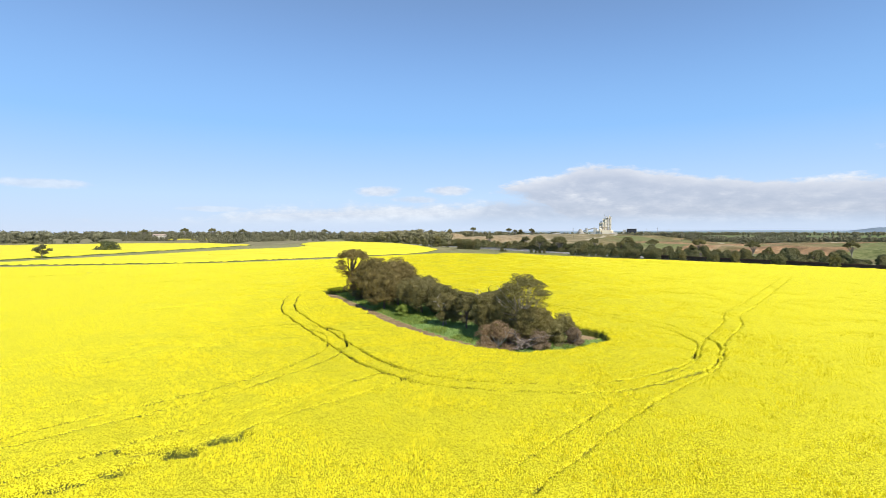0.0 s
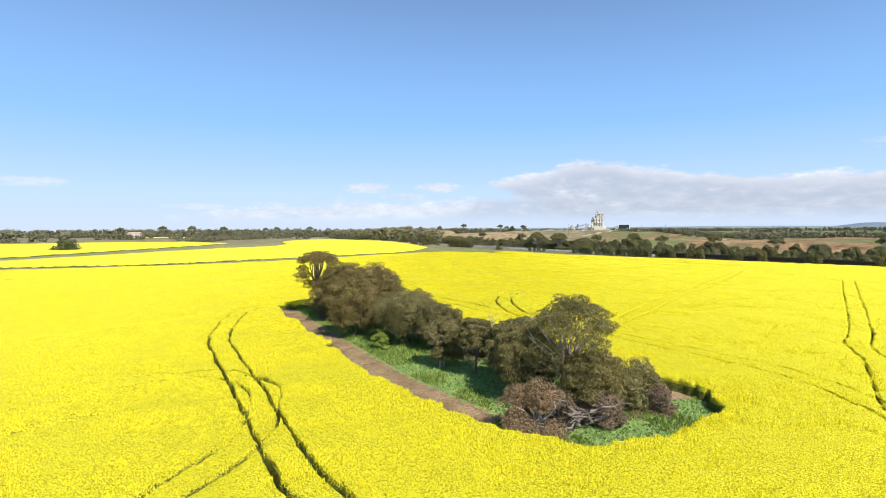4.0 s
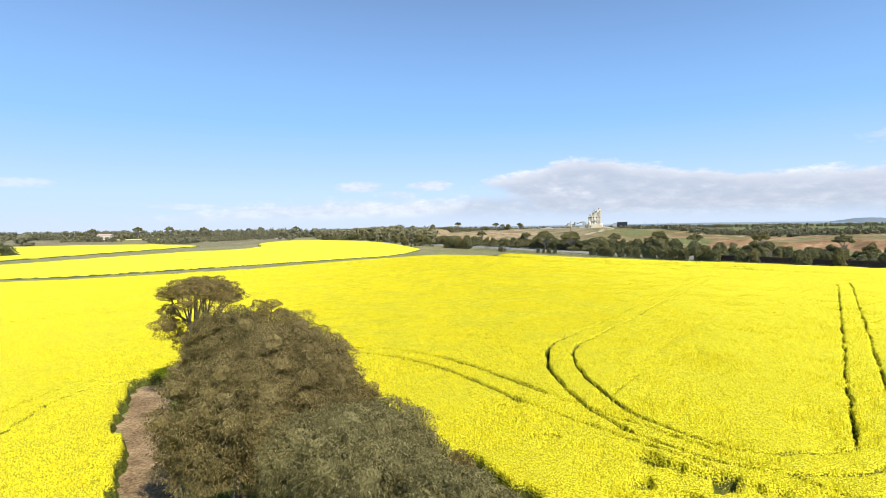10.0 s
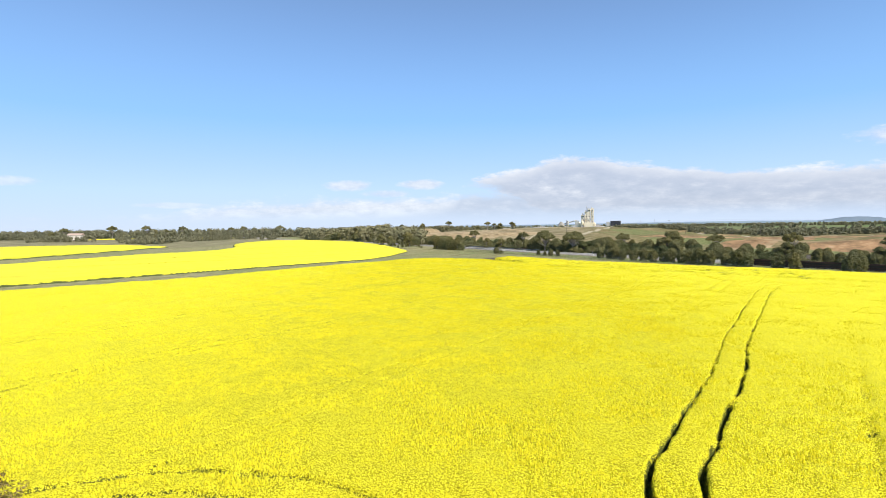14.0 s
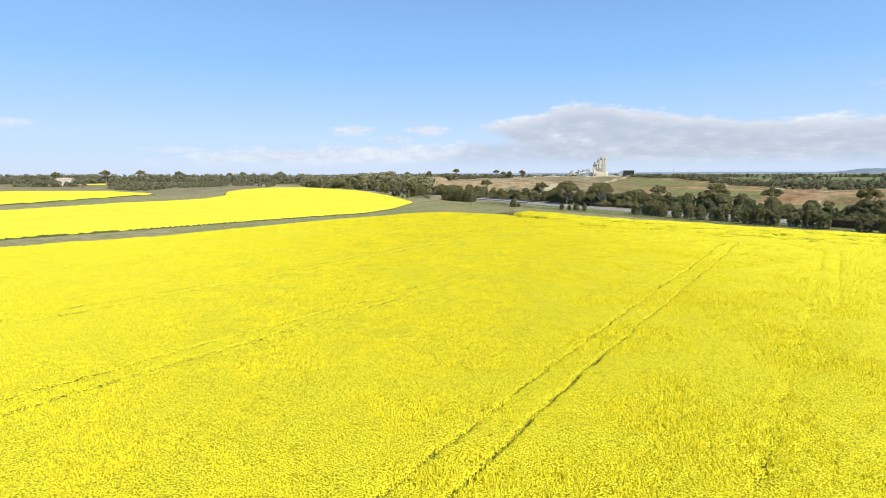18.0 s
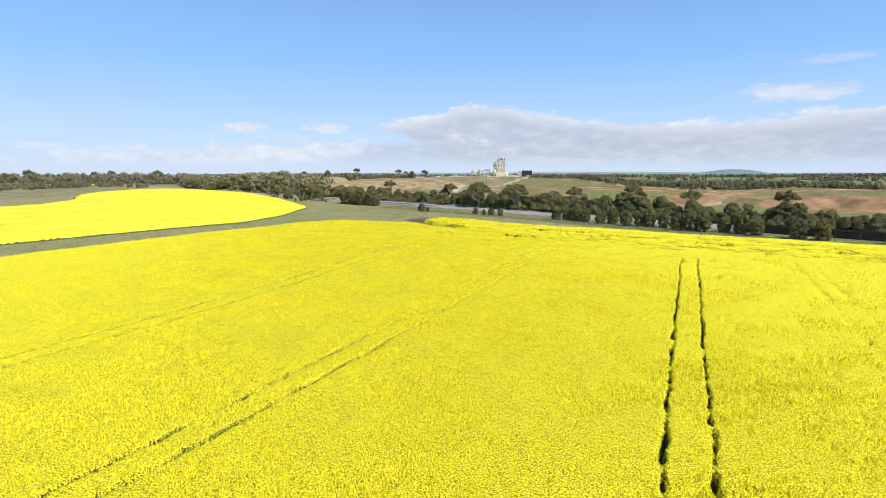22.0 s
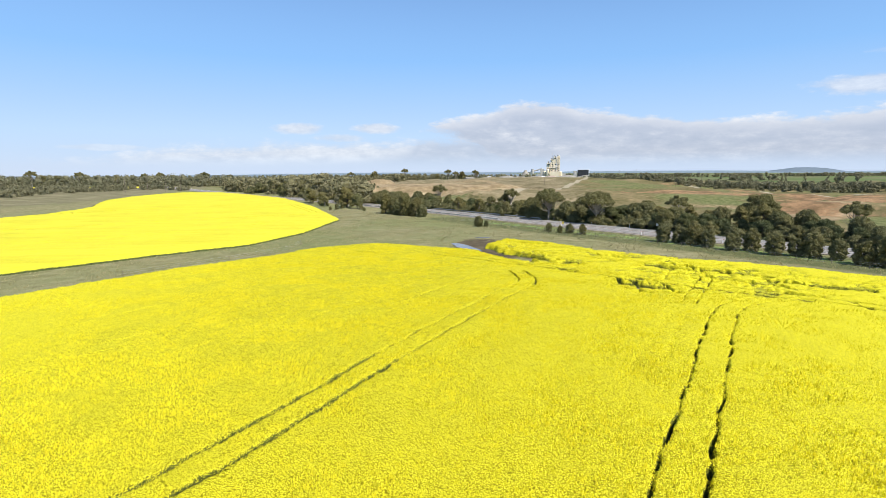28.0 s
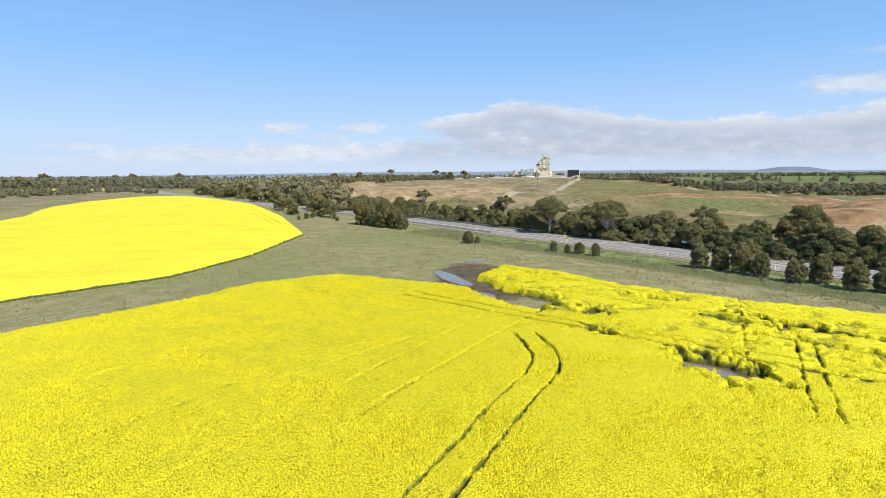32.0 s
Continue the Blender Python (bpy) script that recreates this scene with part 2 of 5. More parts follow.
roof_mat = two_tone("terracotta_roof", (0.38, 0.27, 0.21), (0.52, 0.40, 0.32), 0.5, 0.8, 0.02)
bark_mat = two_tone("grey_brown_bark", (0.085, 0.065, 0.05), (0.21, 0.17, 0.135), 2.5, 0.9, 0.03)
pale_bark_mat = two_tone("pale_bark", (0.30, 0.25, 0.20), (0.52, 0.46, 0.39), 2.5, 0.85, 0.02)
dead_bark_mat = two_tone("dead_grey_bark", (0.14, 0.11, 0.09), (0.30, 0.245, 0.205), 2.5, 0.9, 0.02)
glass_mat = two_tone("dark_window", (0.02, 0.025, 0.03), (0.05, 0.06, 0.07), 1, 0.1, 0.001)


def thin(m, share):
    """Lets some light through the leaves of a material."""
    nodes, link = m.node_tree.nodes, m.node_tree.links.new
    p = nodes["Principled BSDF"]
    tl, mx = nodes.new("ShaderNodeBsdfTranslucent"), nodes.new("ShaderNodeMixShader")
    link(p.inputs["Base Color"].links[0].from_socket, tl.inputs[0])
    mx.inputs[0].default_value = share
    link(p.outputs[0], mx.inputs[1])
    link(tl.outputs[0], mx.inputs[2])
    link(mx.outputs[0], nodes["Material Output"].inputs[0])


def leaves(name, dark, mid, light):
    def build(nodes, link):
        rnd = nodes.new("ShaderNodeNewGeometry").outputs["Random Per Island"]
        ob = nodes.new("ShaderNodeObjectInfo").outputs["Random"]
        at = coords(nodes, link)
        patch = noise_node(nodes, link, at, 0.5, 3)
        fac = add(nodes, link, add(nodes, link, rnd, 0.42, "MULTIPLY"), add(nodes, link, patch, 0.58, "MULTIPLY"))
        col = ramp(nodes, link, fac, [(0.15, dark), (0.5, mid), (0.85, light)])
        tint = ramp(nodes, link, ob, [(0.0, (0.90, 0.92, 0.88)), (0.5, (1.0, 1.0, 1.0)), (1.0, (1.05, 1.0, 0.88))])
        return (mix(nodes, link, 1.0, col, tint, "MULTIPLY"),)
    m = material(name, build, 0.75, gloss=0.06)
    thin(m, 0.3)
    return m


gum_leaf = leaves("olive_gum_leaves", (0.09, 0.07, 0.027), (0.235, 0.183, 0.072), (0.385, 0.305, 0.13))
dusk_leaf = leaves("dark_olive_gum_leaves", (0.083, 0.073, 0.029), (0.215, 0.187, 0.077), (0.365, 0.317, 0.14))
green_leaf = leaves("dull_green_leaves", (0.10, 0.10, 0.043), (0.225, 0.215, 0.10), (0.38, 0.355, 0.185))
olive_leaf = leaves("olive_green_leaves", (0.11, 0.105, 0.043), (0.24, 0.22, 0.098), (0.38, 0.345, 0.17))
dark_leaf = leaves("dark_pine_leaves", (0.07, 0.08, 0.038), (0.15, 0.163, 0.076), (0.26, 0.27, 0.135))
brown_leaf = leaves("reddish_brown_twigs", (0.15, 0.105, 0.062), (0.30, 0.215, 0.135), (0.44, 0.345, 0.24))
weed_leaf = leaves("bright_weeds", (0.10, 0.16, 0.04), (0.24, 0.32, 0.07), (0.52, 0.54, 0.10))
far_leaf = leaves("woodland_leaves", (0.115, 0.115, 0.068), (0.225, 0.215, 0.128), (0.345, 0.325, 0.205))


def build_water(nodes, link):
    at = coords(nodes, link)
    n = noise_node(nodes, link, at, 1.2, 3)
    return ramp(nodes, link, n, [(0.3, (0.15, 0.125, 0.095)), (0.7, (0.24, 0.20, 0.155))]), noise_node(nodes, link, at, 3.0, 2), 0.02, 0.3


water_mat = material("shallow_muddy_water", build_water, 0.12, gloss=0.35)

for _m in THIN_LATER:
    thin(_m, 0.4)

grass_mat = leaves("grey_green_grass", (0.25, 0.235, 0.11), (0.38, 0.35, 0.185), (0.50, 0.45, 0.28))
lush_mat = leaves("lush_grass", (0.14, 0.22, 0.06), (0.27, 0.40, 0.12), (0.42, 0.55, 0.18))


# ---- the lie of the land ----
def smooth(v, lo, hi):
    s = np.clip((v - lo) / (hi - lo), 0, 1)
    return s * s * (3 - 2 * s)


_lattice = np.random.RandomState(5).rand(256, 256)


def wobble(x, y, size, shift=0):
    """Smooth value noise, 0 to 1, with lumps of that size in metres."""
    u, v = np.asarray(x, float) / size + 37.3 * shift + 60, np.asarray(y, float) / size + 11.7 * shift + 60
    i, j = np.floor(u).astype(int), np.floor(v).astype(int)
    a, b = u - i, v - j
    a, b = a * a * (3 - 2 * a), b * b * (3 - 2 * b)
    g = lambda p, q: _lattice[p % 256, q % 256]  # noqa: E731
    return (g(i, j) * (1 - a) + g(i + 1, j) * a) * (1 - b) + (g(i, j + 1) * (1 - a) + g(i + 1, j + 1) * a) * b


ROAD_AT, ROAD_ALONG, ROAD_OUT = np.array((60.0, 362.0)), np.array((0.566, -0.825)), np.array((0.825, 0.566))


def road_coords(x, y):
    """Along the road (towards the south-east) and out beyond it, from its near edge."""
    dx, dy = x - ROAD_AT[0], y - ROAD_AT[1]
    a = dx * ROAD_ALONG[0] + dy * ROAD_ALONG[1]
    return a, dx * ROAD_OUT[0] + dy * ROAD_OUT[1] + 7.0 * smooth(-a, 60, 260)


def bump(x, y, cx, cy, r, h):
    return h * np.exp(-((x - cx) ** 2 + (y - cy) ** 2) / (2 * r * r))


def soil(x, y):
    """Height of the bare ground."""
    x, y = np.asarray(x, float), np.asarray(y, float)
    z = -1.15 + bump(x, y, 12, 136, 30, 1.2) + bump(x, y, -24, 82, 20, -0.8) + bump(x, y, 12, 262, 24, 1.3) + bump(x, y, -95, 500, 85, 1.2)
    z = z + bump(x, y, 62, 285, 24, -0.5)
    a, s = road_coords(x, y)
    west = 1 - smooth(x - 0.44 * (y - 233), -40, 120)
    back = 1 - smooth(y, 1000, 1300)
    z = z + 4.5 * smooth(s, 90, 420) * west * back * smooth(x, -260, -40) + bump(x, y, 235, 850, 90, 2.5)
    z = z + smooth(s, 45, 130) * back * (5.0 * (wobble(x, y, 90, 1) - 0.5) + 3.4 * (wobble(x, y, 32, 2) - 0.5) - 2.6 * np.abs(wobble(x, y, 18, 22) - 0.5))
    z = z + 6.0 * smooth(wobble(x + 0.3 * y, y, 60, 14), 0.45, 0.62) * bump(x, y, 20, 620, 75, 1.0)
    ragged = 16 * (wobble(x, y, 26, 31) - 0.5) + 7 * (wobble(x, y, 9, 32) - 0.5)
    face = smooth(y + ragged - 0.12 * (x - 20), 562, 580)
    z = z + (6.0 * face - 3.0 * face * (1 - smooth(y + ragged, 575, 600)) * np.abs(wobble(x, y, 5, 33) - 0.5)) * smooth(x, -48, -14) * (1 - smooth(x, 78, 112)) * (1 - smooth(y, 640, 900))
    z = z + 5.0 * smooth(s + ragged, 122, 142) * smooth(a, -14, 22) * (1 - smooth(s, 230, 400))
    far = smooth(np.hypot(x, y - 150), 1300, 4600)
    return z + far * (-22 * smooth(-x, -200, 2500) + 24 * smooth(x, 300, 3000) * wobble(x, y, 900, 3))


def dist_path(x, y, pts):
    """Distance to a polyline, and how far along it."""
    best, along, run = np.full(np.shape(x), 1e9), np.zeros(np.shape(x)), 0.0
    for (ax, ay), (bx, by) in zip(pts, pts[1:]):
        l = math.hypot(bx - ax, by - ay)
        t = np.clip(((x - ax) * (bx - ax) + (y - ay) * (by - ay)) / (l * l), 0, 1)
        d = np.hypot(x - ax - t * (bx - ax), y - ay - t * (by - ay))
        along = np.where(d < best, run + t * l, along)
        best = np.minimum(best, d)
        run += l
    return best, along


def signed(x, y, poly):
    """Distance to a polygon's edge, positive inside."""
    d, _ = dist_path(x, y, list(poly) + [poly[0]])
    inside = np.zeros(np.shape(x), bool)
    for (ax, ay), (bx, by) in zip(poly, list(poly[1:]) + [poly[0]]):
        if ay != by:
            inside ^= ((ay > y) != (by > y)) & (x < (bx - ax) * (y - ay) / (by - ay) + ax)
    return np.where(inside, d, -d)


def rounded(pts, closed=False, steps=5):
    """A Catmull-Rom curve through the points."""
    n, out = len(pts), []
    P = [Vector(p) for p in pts]
    for i in range(n if closed else n - 1):
        p0, p1, p2, p3 = (P[(i + k) % n] if closed else P[min(max(i + k, 0), n - 1)] for k in (-1, 0, 1, 2))
        for s in range(steps):
            t = s / steps
            out.append(tuple(0.5 * (2 * p1 + (p2 - p0) * t + (2 * p0 - 5 * p1 + 4 * p2 - p3) * t * t + (3 * p1 - p0 - 3 * p2 + p3) * t ** 3)))
    return out if closed else out + [tuple(P[-1])]


FIELD_1 = [(-300, 140), (-182, 197), (-110, 226), (-72, 256), (-40, 298), (-26, 311), (-17, 323), (-4, 329), (10, 321), (18, 316), (20, 309), (23, 303),
           (29, 303), (30, 308), (24, 316), (21, 325), (28, 335), (38, 326), (44, 316), (56, 306), (72, 294), (106, 256), (165, 200), (260, 110), (320, -70), (-320, -70)]
FIELD_2 = [(-214, 216), (-160, 230), (-123, 243), (-87, 281), (-50, 321), (-35.5, 334), (-26.5, 357), (-20.5, 396), (-37, 450), (-65, 522), (-110, 598), (-140, 640),
           (-170, 648), (-177, 618), (-175, 567), (-164.5, 519), (-155, 494), (-140, 460), (-138.5, 450), (-136.5, 421), (-147, 402), (-163, 388), (-182, 335)]
FIELD_3 = [(-238, 242), (-228, 325), (-213, 450), (-209, 500), (-276, 560), (-358, 560), (-450, 477), (-560, 300), (-420, 170)]
ISLAND = rounded([(-30, 120), (-17, 98), (-9, 85), (-3, 76), (4, 67.5), (10, 63.5), (16, 65), (21.5, 70.5), (22.5, 76), (17, 81), (8, 92), (2.2, 101), (-5, 112), (-12.5, 121), (-21, 126), (-28, 124)], True, 4)
STRIP = [(-29.5, 122), (-22, 109), (-15, 98), (-8, 86.5), (-2.5, 78), (3, 71)]

# wheel tracks: offsets across the sowing direction, spacing 26 m
GO, ACROSS = np.array((0.595, 0.804)), np.array((0.804, -0.595))


def tram(n, d0, d1):
    return [tuple(ACROSS * n + GO * d0), tuple(ACROSS * n + GO * d1)]


TURN_A = rounded([(95, 212), (86, 220), (79, 221.5), (73, 219.5), (67, 213), (59.5, 203), (35.5, 167.6), (24.6, 150.0), (14.0, 134.6), (11.0, 130), (9.7, 124.3), (9.6, 118), (11, 111), (13.5, 106.3), (16.5, 104), (20, 103.3), (23.8, 104.2), (26.5, 107.5), (38.1, 124), (84, 188.3), (87, 194)])
RING = rounded([(-35, 113), (-35, 118.5), (-31.5, 123.5), (-27.5, 127.3), (-18, 131.2), (-10.5, 130.5), (-5, 127.8), (-0.8, 123.7), (2.5, 119), (5.8, 114.5), (12, 107), (19, 98.5), (27, 89), (33.2, 79.5), (34.5, 70), (31.5, 62), (27.5, 56), (22.6, 52.2), (17.6, 49.2), (13, 48.3), (9.4, 48.3), (6, 48.6), (2, 49.8), (-1.8, 52), (-6.2, 56.5), (-10.2, 62.5), (-15.3, 71.5), (-21.5, 82), (-25.8, 89), (-31, 98.5)], True, 4)
SPUR = rounded([(-75, 19), (-45, 58), (-31.5, 77.5), (-28, 80.2), (-23.5, 81.5), (-19.5, 79.3), (-16.6, 76.3), (-14.8, 71.5), (-13.2, 65), (-14.2, 57.5), (-16.3, 52), (-18.3, 47.4), (-22, 42), (-45, 12)])
BEND = rounded([(-62, 163), (-36, 198.5), (-23, 216), (-10, 234), (0, 249), (9, 262), (14.5, 270.5), (18.5, 276.5), (20.5, 282), (20.3, 289)])
SIDE = rounded([(-10, 7), (6, 29), (17, 43.6), (22.8, 50.2), (28.3, 56), (32, 62), (36.3, 70.5), (44, 82), (49, 92), (58, 104), (90, 150), (102, 167)])
PAIR = rounded([(-19, 133.5), (-13, 140), (-7.3, 149.8), (-1.7, 158.2), (3.6, 166.5), (11.2, 178), (19.6, 190.3), (32, 208), (45, 226.5), (53.5, 239), (57, 243.8), (56, 248)])
LOOP = rounded([tuple(ACROSS * n + GO * d) for n, d in [(-122.2, 95), (-123.0, 140), (-123.4, 170), (-123.7, 205), (-124.1, 226), (-124.0, 234), (-123.3, 238.5), (-121.6, 243), (-118, 248)]])
EDGE_RUN = rounded([(8, 312), (24, 296), (40, 282), (52, 273), (64, 262), (86, 238), (110, 214)])
TRACKS = [(p, k, 1.26) for p, k in [(TURN_A, 0.66), (RING, 0.85), (SPUR, 0.8), (BEND, 0.9), (SIDE, 0.62), (PAIR, 0.8), (EDGE_RUN, 0.55),
          (LOOP, 0.9), (rounded([tuple(ACROSS * n + GO * d) for n, d in [(-176, 60), (-175, 170), (-172.4, 198), (-170.5, 215), (-168, 230), (-165, 244)]]), 0.6), (tram(-202, 40, 225), 0.55), (tram(-150, 60, 130), 0.62), (tram(-70, -60, 20), 0.55), (tram(-98.6, 30, 58), 0.55)]]
TRACKS += [(tram(-83.2, 130, 234), 0.3, 0.0), (tram(-80.8, 168, 234), 0.26, 0.0), (tram(-34.1, 8, 40), 0.5, 1.65), (tram(-64.2, 18, 40), 0.45, 0.6), (tram(-49.6, 4, 20), 0.45, 0.0), (tram(-86.8, 44, 56), 0.4, 0.0), (tram(-100.0, 44, 66), 0.45, 0.6), (tram(-149.6, 50, 92), 0.5, 0.8), (tram(-60.0, 112, 165), 0.3, 0.0), (tram(-58.9, 99, 109), 0.5, 0.0), (tram(-166.0, 180, 212), 0.35, 0.0)]
TRACKS += [(rounded([(-160, 330), (-100, 372), (-52, 402), (-36, 410), (-33, 418), (-38, 432), (-50, 462)]), 0.75, 1.26), (rounded([(-150, 300), (-95, 330), (-55, 362), (-40, 385)]), 0.4, 1.26), (rounded([(-190, 380), (-120, 430), (-70, 470)]), 0.35, 1.26), (rounded([tuple(ACROSS * n + GO * d) for n, d in [(-132.7, 215), (-133.7, 246), (-135.4, 284)]]), 0.24, 0.0), (tram(-128.4, 236, 260), 0.6, 0.85), (tram(-128.4, 205, 236), 0.2, 0.85), (tram(-158, 215, 262), 0.4, 0.0), (tram(-163, 190, 255), 0.35, 0.0), (tram(-185, 190, 240), 0.35, 0.0), (rounded([(30, 313), (44, 301), (58, 287), (78, 264), (100, 238)]), 0.55, 0.6), (rounded([(34, 322), (52, 302), (74, 279), (104, 246)]), 0.45, 0.5)]
WEAK = [(22, 300), (28, 288), (42, 274), (62, 258), (92, 225), (108, 240), (100, 262), (74, 292), (44, 318), (28, 336), (21, 325)]
# thin or drowned patches: centre, radii, turn in degrees, how bare
HOLES = [(10.9, 100, 0.9, 0.5, 0, 0.9), (13.4, 100.8, 1.0, 0.5, 30, 0.9), (15.6, 98.7, 1.1, 0.6, -20, 0.95), (17, 97.9, 0.9, 0.6, 0, 0.95), (13.1, 95.5, 1.0, 0.6, 20, 0.95), (14.2, 94.4, 1.0, 0.5, 0, 0.9), (18, 97.3, 0.8, 0.5, 0, 0.9), (16.8, 93.9, 0.9, 0.6, 30, 0.9), (5.3, 107.6, 0.7, 0.4, 0, 0.85), (2.8, 113.1, 0.6, 0.4, 0, 0.8), (11.1, 97.6, 0.8, 0.5, 0, 0.9), (53.5, 283.5, 8.5, 1.2, -46, 0.5), (62, 280, 5, 1.0, -46, 0.7), (56, 272.5, 3, 1.2, -30, 0.8), (30, 290, 2.4, 1.6, -40, 0.9), (24.5, 302.8, 3.6, 1.5, -38, 1.0), (36.6, 278.6, 5.2, 3.7, -75, 1.0), (25.5, 307.5, 4.2, 2.4, -40, 1.0), (33, 300, 3.0, 2.2, -40, 0.75), (57.2, 290.2, 9.5, 1.6, -52, 1.0), (50, 294, 5, 1.3, -50, 0.6), (66, 276, 6, 1.6, -50, 0.55), (45, 306, 4, 1.5, -40, 0.55),
         (33, 326, 5, 1.4, -30, 0.6), (15, 101, 2.2, 0.7, -30, 0.75), (18.5, 98.5, 2.0, 0.9, -30, 0.75), (11, 104, 1.8, 0.6, -40, 0.7), (12.5, 98.5, 1.2, 0.7, 0, 0.7), (21, 95.5, 1.6, 0.6, -30, 0.7), (9, 101.5, 1.0, 0.6, 0, 0.6),
         (-20.2, 27.8, 2.4, 0.8, 35, 0.85), (-17.4, 29.8, 2.0, 0.8, 35, 0.85), (-15, 32.6, 1.8, 0.8, 40, 0.9), (-13.4, 35.2, 1.6, 0.8, 40, 0.9), (-17.6, 33.2, 2.0, 0.8, 20, 0.9), (76, 262, 5, 1.2, -50, 0.5), (90, 246, 6, 1.4, -48, 0.5), (61, 256, 3, 1.0, -50, 0.6), (-6, 315, 1.8, 0.6, -20, 0.5)]


# width of each wheel mark against the usual: wide where the crop was pushed aside on the turns
TRACKS = [(*t, 0.85) for t in TRACKS]
for path, strong, wide in ((RING, 0.7, 0.8), (SPUR, 0.7, 0.8), (LOOP, 0.75, 0.75), (BEND, 0.85, 1.1), (PAIR, 0.75, 0.85), (TURN_A, 0.66, 0.85), (SIDE, 0.6, 0.75)):
    TRACKS = [(p, strong, h, wide) if p is path else (p, k, h, w) for p, k, h, w in TRACKS]
TRACKS += [(EDGE_RUN, 0.7, 1.26, 1.7), (rounded([(-45, 12), (-22, 42), (-18.3, 47.4), (-16.3, 52), (-14.2, 57.5), (-13.4, 62)]), 0.8, 1.26, 1.6),
           (rounded([(-31.5, 77.5), (-28, 80.2), (-23.5, 81.5), (-19.5, 79.3), (-16.6, 76.3)]), 0.8, 1.26, 1.45),
           (rounded([(27.5, 56), (22.6, 52.2), (17.6, 49.2), (13, 48.3), (9.4, 48.3), (6, 48.6), (2, 49.8), (-1.8, 52), (-6.2, 56.5), (-10.2, 62.5)]), 0.8, 1.26, 1.55),
           (rounded([(-27.5, 127.3), (-18, 131.2), (-10.5, 130.5), (-5, 127.8), (-0.8, 123.7), (2.5, 119), (5.8, 114.5)]), 0.8, 1.26, 1.5),
           (rounded([tuple(ACROSS * n + GO * d) for n, d in [(-122.2, 95), (-123.0, 140), (-123.4, 168)]]), 0.8, 1.26, 1.5),
           (rounded([(-62, 163), (-36, 198.5), (-23, 216), (-10, 234), (0, 249)]), 0.8, 1.26, 1.55),
           (rounded([(19, 142), (14.0, 134.6), (11.0, 130), (9.7, 124.3), (9.6, 118), (11, 111), (13.5, 106.3), (16.5, 104), (20, 103.3), (23, 103.9)]), 0.7, 1.26, 1.15),
           (rounded([(-10.2, 62.5), (-15.3, 71.5), (-21.5, 82), (-25.8, 89), (-31, 98.5), (-35, 113), (-35, 118.5), (-31.5, 123.5), (-27.5, 127.3)]), 0.75, 1.26, 1.15),
           (tram(-34.1, 8, 40), 0.5, 1.65, 1.6), (tram(-64.2, 18, 40), 0.5, 0.6, 1.6), (tram(-100.0, 44, 66), 0.5, 0.6, 1.6)]
FINE = 0.34    # tracks stronger than this are meshed finely


def near_track(x, y):
    out = np.zeros(np.shape(x), bool)
    for pts, strong, half, wide in TRACKS:
        if strong >= FINE:
            xs, ys = [p[0] for p in pts], [p[1] for p in pts]
            near = np.nonzero((x > min(xs) - 3) & (x < max(xs) + 3) & (y > min(ys) - 3) & (y < max(ys) + 3))
            out[near] |= np.abs(dist_path(x[near], y[near], pts)[0] - half) < 0.62
    for cx, cy, ra, rb, turn, bare in HOLES:
        out |= np.hypot(x - cx, y - cy) < 1.3 * ra
    near = np.nonzero((x > -34) & (x < 26) & (y > 60) & (y < 132))
    out[near] |= np.abs(signed(x[near], y[near], ISLAND)) < 1.5
    return out


